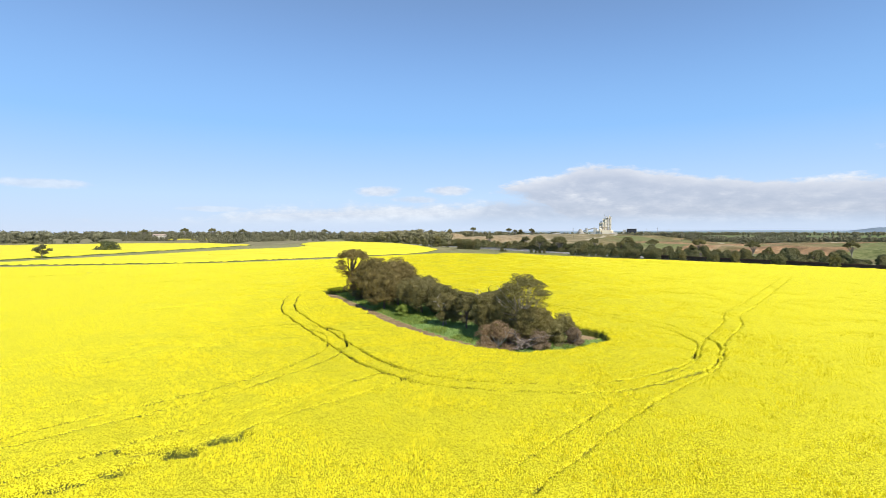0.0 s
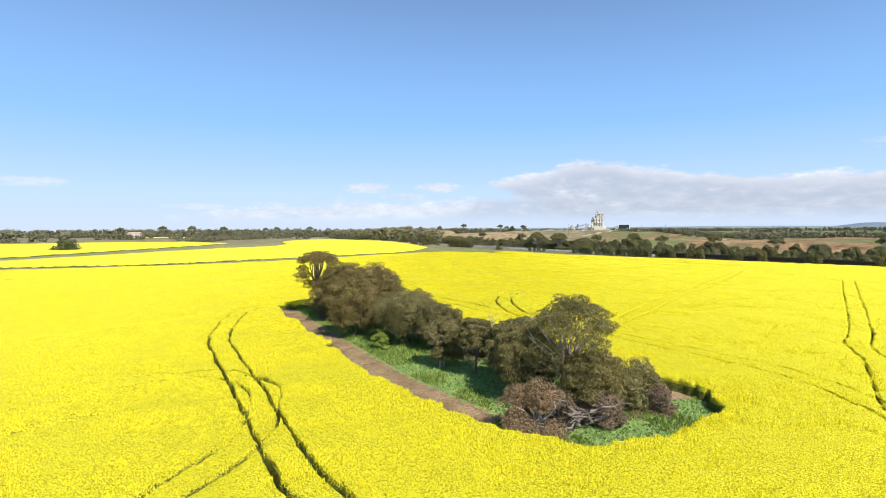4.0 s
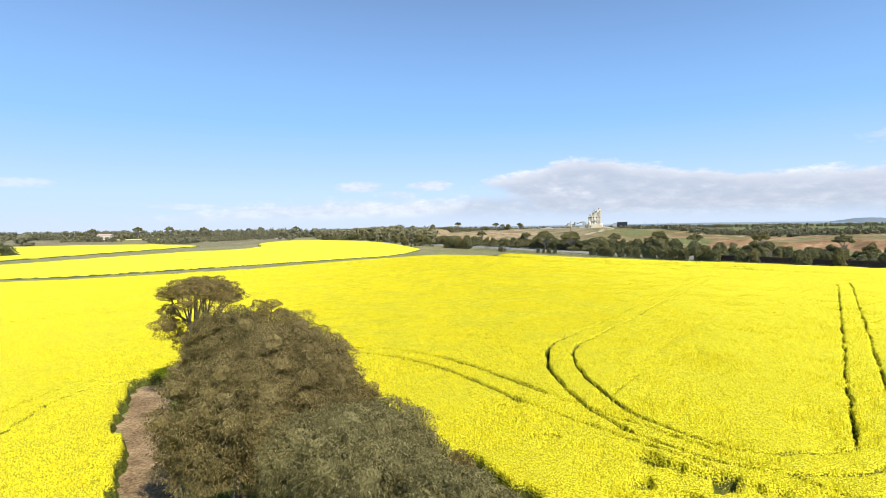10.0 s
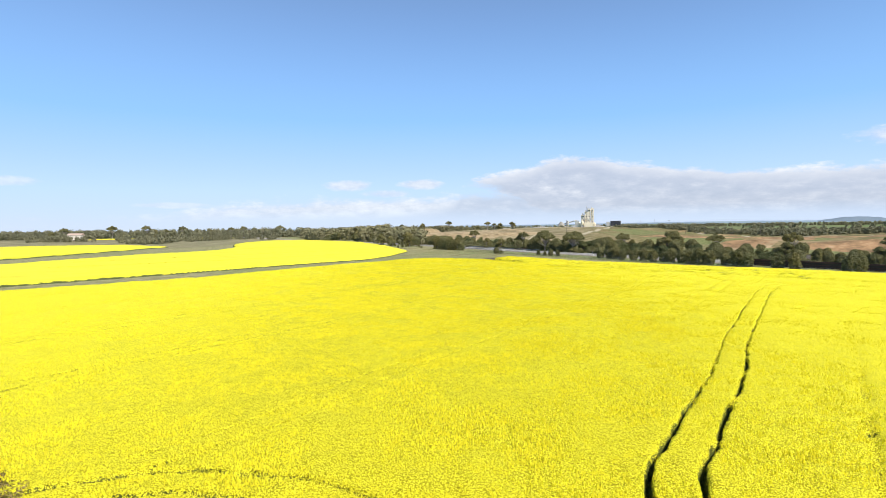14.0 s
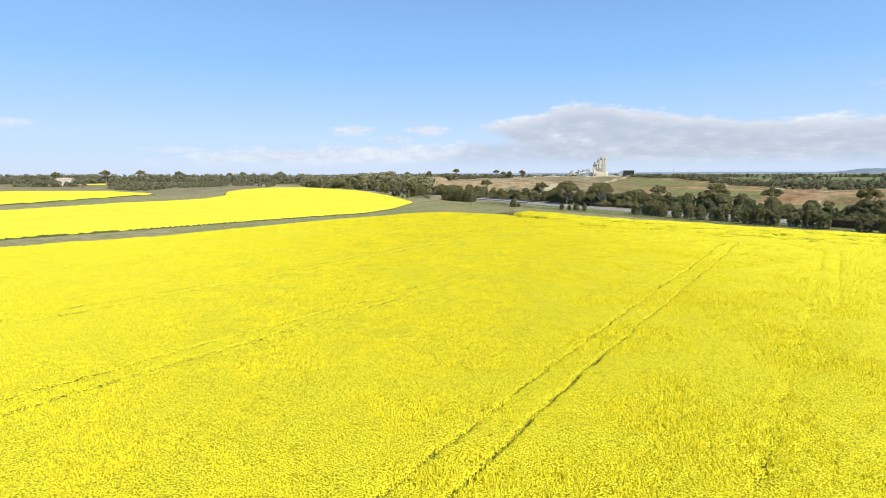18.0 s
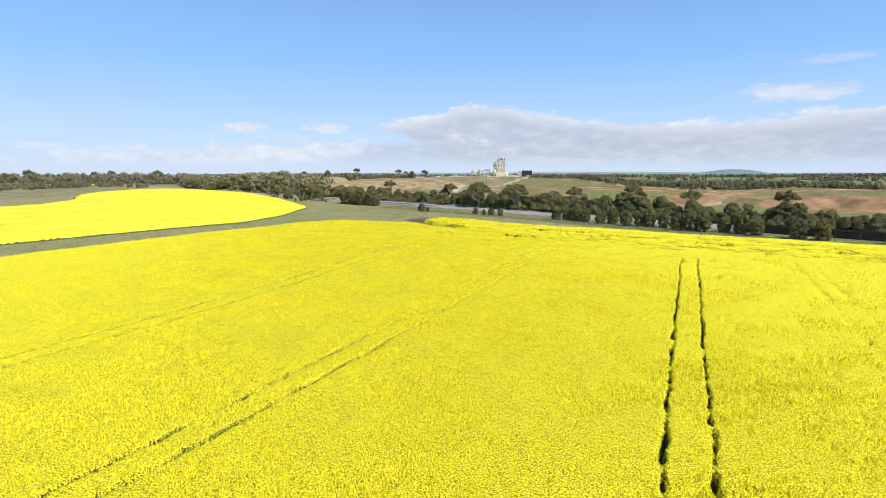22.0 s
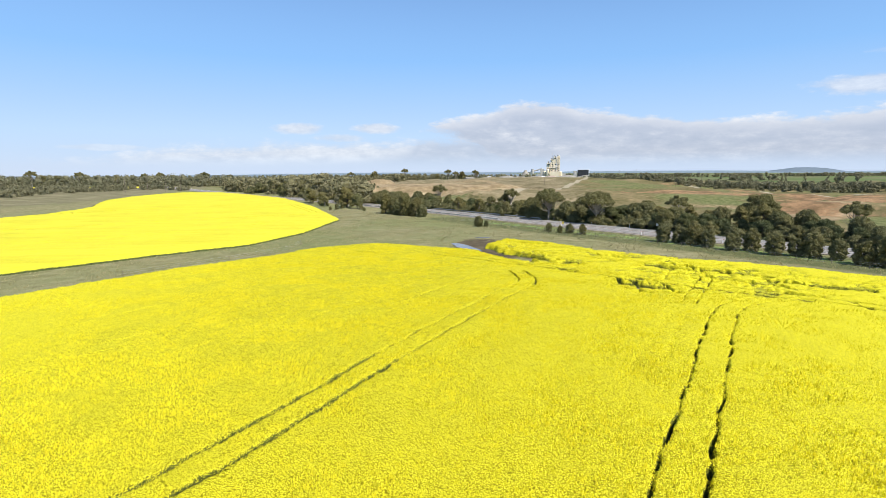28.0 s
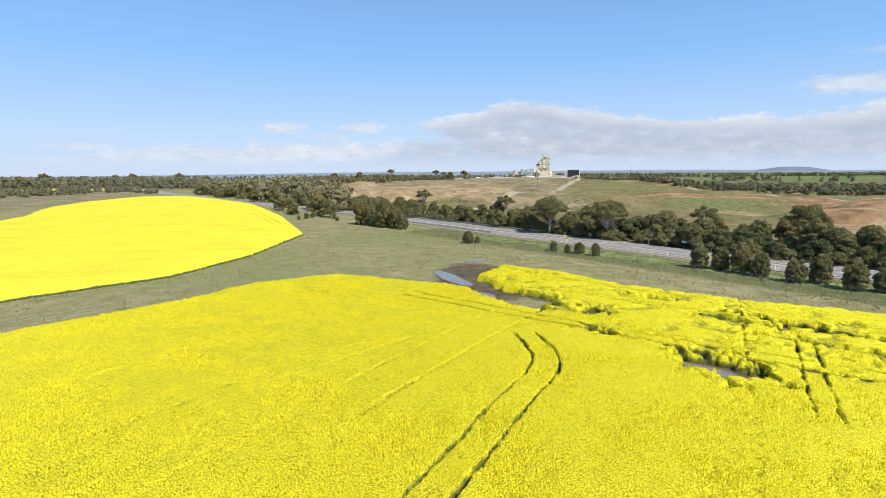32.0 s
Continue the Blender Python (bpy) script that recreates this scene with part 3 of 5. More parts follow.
def crop(x, y, field, detail=True):
    """Height of the crop above the ground, and how far it flowers (0 to 1)."""
    rag = 1.0 if field is FIELD_1 else 0.35
    e = signed(x, y, field) + rag * (0.9 * (wobble(x, y, 2.5, 4) - 0.5) + 0.7 * (wobble(x, y, 0.9, 5) - 0.5))
    h = 1.15 * (smooth(e, 0.0, 0.55) if field is FIELD_1 else smooth(e, -0.4, 0.9))
    fl = smooth(e, -0.2, 0.3)
    if detail:
        e = -signed(x, y, ISLAND) + 1.7 * (wobble(x, y, 2.6, 6) - 0.5) + 0.7 * (wobble(x, y, 0.8, 27) - 0.5)
        h, fl = np.minimum(h, 1.15 * smooth(e, 0, 0.5)), np.minimum(fl, smooth(e, 0.1, 0.6))
        for pts, strong, half, wide in TRACKS:
            xs, ys = [p[0] for p in pts], [p[1] for p in pts]
            near = np.nonzero((x > min(xs) - 3) & (x < max(xs) + 3) & (y > min(ys) - 3) & (y < max(ys) + 3))
            d, al = dist_path(x[near], y[near], pts)
            past = (al < 0.02) | (al > sum(math.dist(p, q) for p, q in zip(pts, pts[1:])) - 0.02)
            d = np.where(past, 9.0, d)
            d = np.abs(d - half + 0.3 * (wobble(x[near], y[near], 2.2, 26) - 0.5)) + 0.22 * (wobble(x[near], y[near], 0.7, 7) - 0.5)
            bare = np.clip(1.25 * strong + 0.5 * (wobble(x[near], y[near], 5.0, 8) - 0.5) + 0.6 * (wobble(x[near], y[near], 0.6, 24) - 0.5), 0, 1)
            h[near] *= 1 - 0.8 * bare * (1 - smooth(d, 0.04 * wide, 0.19 * wide))
            fl[near] *= 1 - bare * (1 - smooth(d, 0.06 * wide, 0.26 * wide))
        weak = smooth(signed(x, y, WEAK), -2, 5) * smooth(wobble(x, y, 2.4, 20) + 0.55 * wobble(x, y, 0.7, 21), 0.80, 1.04)
        h *= 1 - 0.25 * weak
        fl *= 1 - 0.5 * weak
        for cx, cy, ra, rb, turn, bare in HOLES:
            near = np.nonzero((np.abs(x - cx) < 2 * ra + 2) & (np.abs(y - cy) < 2 * ra + 2))
            c, s = math.cos(radians(turn)), math.sin(radians(turn))
            u, v = (x[near] - cx) * c + (y[near] - cy) * s, (y[near] - cy) * c - (x[near] - cx) * s
            q = np.hypot(u / ra, v / rb) + 1.1 * (wobble(x[near], y[near], 1.3, 9) - 0.5) + 0.7 * (wobble(x[near], y[near], 0.5, 19) - 0.5)
            cut = (1 - smooth(q, 0.75, 1.1)) * bare
            h[near] *= 1 - cut
            fl[near] *= 1 - cut
    return h, fl


def lines(*spans):
    """Grid lines: start, then (end, step) spans."""
    out = [spans[0]]
    for end, step in spans[1:]:
        n = max(1, round((end - out[-1]) / step))
        out += list(np.linspace(out[-1], end, n + 1)[1:])
    return np.array(out)


def sheet(name, xs, ys, height, keep=None, attrs=None, mat=None, shade=True, finer=None):
    """A height-field mesh over grid lines; keep() picks the cells, attrs() gives point attributes."""
    X, Y = np.meshgrid(xs, ys)
    Z = height(X, Y)
    nx, ny = len(xs), len(ys)
    idx = np.arange(nx * ny).reshape(ny, nx)
    quads = np.stack([idx[:-1, :-1], idx[:-1, 1:], idx[1:, 1:], idx[1:, :-1]], -1).reshape(-1, 4)
    if keep is not None:
        quads = quads[keep(X, Y).ravel()[quads].any(1)]
    px, py = X.ravel(), Y.ravel()
    more_v, more_f = np.zeros((0, 2)), np.zeros((0, 4), int)
    if finer is not None:
        ax, ay, bx, by = px[quads[:, 0]], py[quads[:, 0]], px[quads[:, 2]], py[quads[:, 2]]
        hit = finer((ax + bx) / 2, (ay + by) / 2)
        k = np.arange(4) / 3
        gx = ax[hit, None, None] + (bx - ax)[hit, None, None] * k[None, None, :] + 0 * k[None, :, None]
        gy = ay[hit, None, None] + (by - ay)[hit, None, None] * k[None, :, None] + 0 * k[None, None, :]
        more_v = np.stack([gx.ravel(), gy.ravel()], -1)
        cell = np.array([(4 * i + j, 4 * i + j + 1, 4 * i + j + 5, 4 * i + j + 4) for i in range(3) for j in range(3)])
        more_f = (cell[None] + 16 * np.arange(hit.sum())[:, None, None]).reshape(-1, 4)
        quads = quads[~hit]
    used = np.unique(quads)
    remap = np.full(nx * ny, -1)
    remap[used] = np.arange(len(used))
    vx, vy = np.r_[px[used], more_v[:, 0]], np.r_[py[used], more_v[:, 1]]
    vz = np.r_[Z.ravel()[used], height(more_v[:, 0], more_v[:, 1]) if len(more_v) else np.zeros(0)]
    me = bpy.data.meshes.new(name)
    fill(me, np.stack([vx, vy, vz], -1), np.concatenate([remap[quads], more_f + len(used)]), shade)
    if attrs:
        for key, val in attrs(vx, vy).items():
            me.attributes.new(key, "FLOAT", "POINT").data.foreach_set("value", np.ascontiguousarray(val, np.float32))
    me.materials.append(mat)
    return new(name, me)


def fill(me, verts, faces, shade=False):
    """Vertices and faces, all of one size, into a mesh."""
    verts, faces = np.asarray(verts, np.float32), np.asarray(faces, np.int32)
    n, k = faces.shape
    me.vertices.add(len(verts))
    me.vertices.foreach_set("co", verts.ravel())
    me.loops.add(n * k)
    me.loops.foreach_set("vertex_index", faces.ravel())
    me.polygons.add(n)
    me.polygons.foreach_set("loop_start", np.arange(0, n * k, k, dtype=np.int32))
    me.polygons.foreach_set("use_smooth", np.full(n, shade))
    me.update(calc_edges=True)
    me.validate()


def part(name, bm, mat, parent, label=""):
    me = bpy.data.meshes.new(name)
    bm.to_mesh(me)
    bm.free()
    me.materials.append(mat)
    ob = new(name, me)
    ob.parent = parent
    return tagged(ob, label)


def box(bm, x, y, z, sx, sy, sz, rz=0.0):
    """A box whose base centre is at x, y, z."""
    bmesh.ops.create_cube(bm, size=1, matrix=pose(x, y, z + sz / 2, 0, 0, rz) @ Matrix.Diagonal((sx, sy, sz, 1)))
    return bm


def tube(bm, a, b, r0, r1, n=8):
    a, b = Vector(a), Vector(b)
    turn = (b - a).to_track_quat("Z", "Y").to_matrix().to_4x4()
    bmesh.ops.create_cone(bm, cap_ends=True, segments=n, radius1=r0, radius2=r1, depth=(b - a).length, matrix=Matrix.Translation((a + b) / 2) @ turn)
    return bm


def thing(name, x, y, z, label, category, group="", rz=0.0):
    ob = new(name)
    ob.matrix_basis = pose(x, y, z, 0, 0, rz)
    return tagged(ob, label, category, group)


# ---- ground ----
HAUL_ROADS = [[(376, 1143), (329, 785), (272, 574), (279, 491), (330, 400)], [(40, 480), (85, 560), (129, 621), (205, 790), (329, 1064)]]

SCAR = [(160, 556), (205, 572), (240, 556), (276, 548), (262, 510), (244, 468), (226, 446)]


def zones(x, y):
    a, s = road_coords(x, y)
    isl = signed(x, y, ISLAND)
    strip, _ = dist_path(x, y, STRIP)
    edge, _ = dist_path(x, y, FIELD_1[9:24])
    far = np.hypot(x, y - 150)
    haul = np.minimum.reduce([dist_path(x, y, p)[0] for p in HAUL_ROADS])
    cutting, _ = dist_path(x + 14, y - 4, HAUL_ROADS[0])
    rim, _ = dist_path(x, y, SCAR)
    channel, _ = dist_path(x, y, [(50, 298.5), (55, 291.5), (59, 287), (64, 282)])
    scree, _ = dist_path(x, y, [(150, 386), (180, 412), (216, 446)])
    tip = np.hypot((x - 20.5) / 1.2, y - 77)
    return {
        "dirt": np.maximum.reduce([np.where(isl > -1, 1 - smooth(strip, 1.3, 2.3), 0), np.where(isl > -1, 0.75 - smooth(tip, 1.5, 3.5), 0), 0.7 * (1 - smooth(-signed(x, y, FIELD_1) + 2.2 * wobble(x, y, 9, 23), 1.2, 4.6)) * (y > 200) * (x > 40)]),
        "lush": np.maximum(smooth(isl, -1, 0.5), 0.5 * (1 - smooth(np.abs(s + 9), 2, 6)) * (a > -40)),
        "verge": 0.66 * (1 - smooth(np.abs(s + 12), 5, 13)) * (a > -60),
        "mud": np.maximum.reduce([1 - smooth(np.hypot((x - 22) / 1.1, (y - 326) / 2.2), 3, 12), 0.9 * (1 - smooth(np.hypot(x - 37, y - 279.2), 4, 7)), 0.85 * (1 - smooth(channel, 2.2, 4)), (1 - smooth(np.abs(signed(x, y, FIELD_1)), 0.5, 2.5)) * 0.6 * (y > 280)]),
        "ochre": (0.5 + 1.0 * wobble(x, y, 22, 16)) * np.maximum(1.2 * (1 - smooth(np.abs(y - 570 - 0.12 * (x - 20)), 8, 20)) * smooth(x, -45, -20) * (1 - smooth(x, 70, 100)) + bump(x, y, 30, 610, 42, 0.7) + bump(x, y, 85, 600, 34, 0.9) + bump(x, y, -20, 640, 30, 0.8), bump(x, y, 105, 420, 14, 0.8) + bump(x, y, 170, 470, 22, 0.5) + bump(x, y, 200, 560, 26, 0.5) + bump(x, y, 90, 680, 40, 0.6) + 1.1 * (1 - smooth(scree, 6, 16))),
        "red": (0.25 + 0.75 * wobble(x, y, 30, 15)) * np.maximum.reduce([1.2 * (1 - smooth(np.abs(s - 133), 10, 24)) * smooth(a, -10, 20) * (a < 120), bump(x, y, 270, 510, 40, 0.8), 1.25 * (1 - smooth(rim, 5, 20)), 0.75 * (1 - smooth(cutting, 8, 22)) * (y < 1000)]),
        "haul": 0.85 * (1 - smooth(haul, 1.0, 5.0)),
        "tan": smooth(s, 60, 110) * (1 - smooth(x - 0.30 * (y - 233), 0, 90)) * (1 - smooth(far, 1000, 1400)) * 0.62,
        "dry": 0.62 * smooth(-x - 0.1 * (y - 500), 120, 200) * smooth(y, 400, 520) * (1 - smooth(far, 1000, 1300)),
        "slope": smooth(s, 30, 60) * (1 - smooth(far, 1000, 1500)),
        "paddock": smooth(far, 850, 1100) * smooth(s, 100, 300),
        # where the haze-tinted colour of the far land sets in
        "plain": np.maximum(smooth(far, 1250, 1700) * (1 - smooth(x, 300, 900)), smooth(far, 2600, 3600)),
    }


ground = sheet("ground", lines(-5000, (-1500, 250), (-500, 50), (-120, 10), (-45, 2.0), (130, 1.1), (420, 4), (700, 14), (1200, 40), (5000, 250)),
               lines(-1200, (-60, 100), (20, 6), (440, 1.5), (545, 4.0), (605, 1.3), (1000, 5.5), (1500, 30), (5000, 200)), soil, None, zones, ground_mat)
tagged(ground, "rough grassland with quarry slopes, mud and dirt strips", "ground", kind="structure")

# ---- canola ----
_rs = np.random.RandomState(11)


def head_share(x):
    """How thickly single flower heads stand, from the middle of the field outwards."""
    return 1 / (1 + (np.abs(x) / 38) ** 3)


def canopy(name, xs, ys, field, detail, label, mat=canola_mat):
    def height(x, y):
        h, _ = crop(x.ravel(), y.ravel(), field, detail)
        h = h.reshape(x.shape)
        lumps = 0.12 * (wobble(x, y, 0.9, 12) - 0.5) + 0.16 * (wobble(x, y, 4.0, 13) - 0.5)
        return soil(x, y) + h * (1 + lumps) - 0.15 * (h < 0.02)

    def keep(x, y):
        return (crop(x.ravel(), y.ravel(), field, detail)[0] > 0.01)

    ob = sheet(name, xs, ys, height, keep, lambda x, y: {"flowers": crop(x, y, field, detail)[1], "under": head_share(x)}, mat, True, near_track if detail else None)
    return tagged(ob, label, "canola", kind="stuff")


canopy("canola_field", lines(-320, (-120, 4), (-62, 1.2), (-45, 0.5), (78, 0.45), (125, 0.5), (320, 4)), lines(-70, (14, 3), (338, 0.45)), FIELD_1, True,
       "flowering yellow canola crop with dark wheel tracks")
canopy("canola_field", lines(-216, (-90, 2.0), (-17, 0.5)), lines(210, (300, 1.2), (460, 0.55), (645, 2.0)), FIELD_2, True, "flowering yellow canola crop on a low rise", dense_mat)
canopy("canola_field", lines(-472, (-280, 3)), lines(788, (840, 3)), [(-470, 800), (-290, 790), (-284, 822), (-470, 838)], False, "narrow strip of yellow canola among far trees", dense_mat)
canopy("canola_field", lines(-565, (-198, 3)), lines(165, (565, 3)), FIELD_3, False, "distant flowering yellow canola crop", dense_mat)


def flower_heads(n, reach, y0, y1):
    """Upright flower heads that stand out of the canopy: small three-sided spikes, thinning out away from the middle."""
    x, y = reach * (2 * _rs.rand(n) - 1), y0 + (y1 - y0) * _rs.rand(n)
    ok = _rs.rand(n) < head_share(x) * (0.35 + 0.65 * smooth(wobble(x, y, 0.34, 40), 0.30, 0.55))
    x, y = x[ok], y[ok]
    h, fl = crop(x, y, FIELD_1)
    ok = (fl > 0.68) & (h > 0.5)
    x, y, h = x[ok], y[ok], h[ok]
    m = len(x)
    z = soil(x, y) + h - 0.10
    r, t, tall = 0.042 + 0.035 * _rs.rand(m), 6.3 * _rs.rand(m), 0.16 + 0.14 * _rs.rand(m)
    V = np.empty((m, 4, 3), np.float32)
    for k in range(3):
        V[:, k] = np.stack([x + r * np.cos(t + 2.09 * k), y + r * np.sin(t + 2.09 * k), z + 0.04 * _rs.rand(m)], -1)
    V[:, 3] = np.stack([x + 0.1 * (_rs.rand(m) - 0.5), y + 0.1 * (_rs.rand(m) - 0.5), z + tall], -1)
    F = np.array([(0, 1, 3), (1, 2, 3), (2, 0, 3)])[None] + 4 * np.arange(m)[:, None, None]
    me = bpy.data.meshes.new("flower_heads")
    fill(me, V.reshape(-1, 3), F.reshape(-1, 3))
    me.materials.append(flower_mat)
    tagged(new("flower_heads", me), "loose yellow canola flower heads above the crop", "canola", kind="stuff")


flower_heads(2900000, 110, 14, 338)


def tufts(name, n, pick, mat, label, tall=(0.15, 0.45), seed=3):
    """Loose grass tufts, three blades each."""
    rs = np.random.RandomState(seed)
    x, y = pick(rs, n)
    m = len(x)
    z = soil(x, y) - 0.03
    V = np.empty((m, 9, 3), np.float32)
    for k in range(3):
        t, w = 6.3 * rs.rand(m), 0.06 + 0.1 * rs.rand(m)
        h, lean = rs.uniform(*tall, m), 0.25 * rs.rand(m)
        V[:, 3 * k] = np.stack([x + w * np.cos(t), y + w * np.sin(t), z], -1)
        V[:, 3 * k + 1] = np.stack([x - w * np.cos(t), y - w * np.sin(t), z], -1)
        V[:, 3 * k + 2] = np.stack([x + lean * np.sin(t), y + lean * np.cos(t), z + h], -1)
    me = bpy.data.meshes.new(name)
    fill(me, V.reshape(-1, 3), np.arange(9 * m).reshape(-1, 3))
    me.materials.append(mat)
    tagged(new(name, me), label, "grass", kind="stuff")


def in_paddock(rs, n):
    x, y = -70 + 200 * rs.rand(n), 215 + 230 * rs.rand(n)
    a, s = road_coords(x, y)
    ok = (signed(x, y, FIELD_1) < -0.5) & (signed(x, y, FIELD_2) < -0.5) & (s < -3.2) & (np.hypot((x - 21) / 1.1, (y - 324) / 2.2) > 7) & (wobble(x, y, 5, 17) + 0.4 * rs.rand(n) > 0.55)
    return x[ok], y[ok]


def on_verge(rs, n):
    x, y = -32 + 58 * rs.rand(n), 62 + 68 * rs.rand(n)
    ok = (signed(x, y, ISLAND) > 0.1) & (dist_path(x, y, STRIP)[0] > 1.9) & (np.hypot((x - 20.5) / 1.2, y - 77) > 2.2)
    return x[ok], y[ok]


def weedy(rs, n):
    x, y = on_verge(rs, n)
    ok = wobble(x, y, 4, 18) > 0.5
    return x[ok], y[ok]


tufts("grass", 80000, in_paddock, grass_mat, "tussocky grey green paddock grass", (0.08, 0.3), 3)
tufts("grass", 60000, on_verge, lush_mat, "lush green grass under the trees", (0.08, 0.25), 4)
tufts("weeds", 60000, weedy, weed_leaf, "yellow flowering weeds in the green grass", (0.15, 0.42), 6)


# ---- trees ----
def crown_mesh(name, clumps, count, size, seed, mat, droop=0.6, core=0.72, top_heavy=0.3, slim=0.13):
    """A crown of many small hanging leaf sprays over lumpy inner masses. clumps: centre and radii."""
    rs = np.random.RandomState(seed)
    V, F, base = [], [], 0
    area = np.array([(c[3] * c[4] + c[3] * c[5]) for c in clumps])
    share = np.maximum(16, (count * area / area.sum()).astype(int))
    u, v = np.meshgrid(np.linspace(0, 2 * np.pi, 7)[:-1], np.linspace(0.3, np.pi - 0.3, 4))
    ball = np.stack([np.cos(u) * np.sin(v), np.sin(u) * np.sin(v), np.cos(v)], -1).reshape(-1, 3)
    skin = [(i * 6 + j, i * 6 + (j + 1) % 6, (i + 1) * 6 + (j + 1) % 6, (i + 1) * 6 + j) for i in range(3) for j in range(6)]
    skin = np.array([t for a, b, c, d in skin for t in ((a, b, c), (a, c, d))])
    for (cx, cy, cz, rx, ry, rz), n in zip(clumps, share):
        d = rs.normal(size=(n, 3))
        d[:, 2] += top_heavy
        d /= np.linalg.norm(d, axis=1)[:, None]
        lump = 1 + 0.2 * np.sin(3.1 * d[:, 0] + cx * 5) * np.sin(2.7 * d[:, 1] + cy * 3) + 0.2 * np.sin(6 * d[:, 2] + cz)
        rad = (0.82 + 0.26 * rs.rand(n) ** 0.9) * lump
        c = np.array((cx, cy, cz)) + d * np.array((rx, ry, rz)) * rad[:, None]
        way = d * 0.5 + rs.normal(size=(n, 3)) * 0.5
        way[:, 2] -= droop
        way /= np.linalg.norm(way, axis=1)[:, None]
        side = np.cross(way, d + 0.38 * rs.normal(size=(n, 3)))
        side /= np.linalg.norm(side, axis=1)[:, None] + 1e-6
        l, w = size * (0.7 + 0.8 * rs.rand(n))[:, None], size * (slim + slim * rs.rand(n))[:, None]
        V.append(np.stack([c - way * l * 0.5 + side * w, c - way * l * 0.4 - side * w, c + way * l * 0.7], 1).reshape(-1, 3))
        F.append(np.arange(3 * n).reshape(n, 3) + base)
        base += 3 * n
        if core:
            V.append(np.array((cx, cy, cz)) + ball * (core * (0.75 + 0.4 * rs.rand(len(ball))))[:, None] * np.array((rx, ry, rz)))
            F.append(skin + base)
            base += len(ball)
    me = bpy.data.meshes.new(name)
    fill(me, np.concatenate(V), np.concatenate(F))
    me.materials.append(mat)
    return me


def limb(bm, a, b, r0, r1, rnd, parts=3, wander=0.12):
    """A crooked tapered limb of a few pieces."""
    a, b = Vector(a), Vector(b)
    pts = [a.lerp(b, k / parts) for k in range(parts + 1)]
    for p in pts[1:-1]:
        p += Vector([rnd.uniform(-1, 1) * wander * (b - a).length for _ in range(3)])
    for k in range(parts):
        tube(bm, pts[k], pts[k + 1], r0 + (r1 - r0) * k / parts, r0 + (r1 - r0) * (k + 1) / parts, 6)
    return pts


def tree(name, seed, H, spread, fork, clumps_n, count, size, leaf, bark, flat=0.55, low=0.35, droop=0.6, core=0.62, dead=0, slim=0.16, cap=0.75, form="open", extra=(), thick=1.0):
    """A tree at the origin: an Empty over trunk, limbs and crown. fork: height of the first fork as a share; low: lowest leaves;
    form: open (scattered clumps), dome (dense, rounded, hanging low) or umbrella (a wide flat cap); extra: more clumps."""
    rnd = random.Random(seed)
    root = new(name)
    bm = bmesh.new()
    trunk_r = (0.022 * H + 0.04) * thick
    top = Vector((rnd.uniform(-0.06, 0.06) * H, rnd.uniform(-0.06, 0.06) * H, fork * H))
    limb(bm, (0, 0, -0.3), top, trunk_r * 1.25, trunk_r * 0.8, rnd, 3, 0.04)
    clumps = []
    if form == "dome":
        clumps_n = int(1.6 * clumps_n)
    for k in range(clumps_n):
        if form == "dome":
            up = 1 - 1.75 * (k + 0.5) / clumps_n
            ang, flatness = k * 2.4 + rnd.uniform(-0.25, 0.25), math.sqrt(1 - up * up)
            mid, half = H * (1 + low) / 2, H * (1 - low) / 2
            r = spread * rnd.uniform(0.19, 0.32)
            q = rnd.uniform(0.70, 0.98)
            c = Vector((math.cos(ang) * flatness * (spread - r) * q * 1.12, math.sin(ang) * flatness * (spread - r) * q * 1.12, mid + up * (half - r * flat) * q * 1.1))
            clumps.append((*c, r, r, r * flat * rnd.uniform(0.9, 1.35)))
            reach = 0.12
        elif form == "umbrella":
            ang, out = k * 2.4 + rnd.uniform(-0.3, 0.3), spread * math.sqrt((k + 0.6) / clumps_n) * 0.84
            r = spread * rnd.uniform(0.20, 0.30)
            c = Vector((math.cos(ang) * out, math.sin(ang) * out, H - r * flat - (1 - low) * H * (0.75 * (out / spread) ** 2 + rnd.uniform(0, 0.3))))
            clumps.append((*c, r, r, r * flat * rnd.uniform(0.8, 1.2)))
            reach = 0.08
        else:
            ang = k * 2.4 + rnd.uniform(-0.4, 0.4)
            lev = rnd.uniform(low, 1.0) if k > 2 else 0.92 - 0.06 * k
            out = spread * rnd.uniform(0.35, 1.0) * (1 - cap * max(0.0, (lev - 0.7) / 0.3)) if k else 0.1
            r = spread * rnd.uniform(0.30, 0.46) * min(1.0, (16 / clumps_n) ** 0.4)
            c = Vector((math.cos(ang) * out, math.sin(ang) * out, lev * H - r * flat))
            clumps.append((*c, r, r, r * flat * rnd.uniform(0.8, 1.3)))
            reach = 0.1
        if form != "dome" or k % 3 == 0:
            limb(bm, top * rnd.uniform(0.6, 1.0), c, trunk_r * 0.5, 0.025, rnd, 3, reach)
    for e in extra:
        clumps.append(e)
        limb(bm, top * rnd.uniform(0.3, 0.7), e[:3], trunk_r * 0.4, 0.025, rnd, 3, 0.1)
    for k in range(dead):
        ang = rnd.uniform(0, 6.28)
        limb(bm, top * rnd.uniform(0.5, 1.0), (math.cos(ang) * spread * 0.9, math.sin(ang) * spread * 0.9, H * rnd.uniform(0.35, 0.9)), trunk_r * 0.4, 0.02, rnd, 4, 0.12)
    part("trunk", bm, bark, root)
    cr = new("crown", crown_mesh("crown", clumps, count, size, seed, leaf, droop, core, 0.3, slim))
    cr.parent = root
    return root


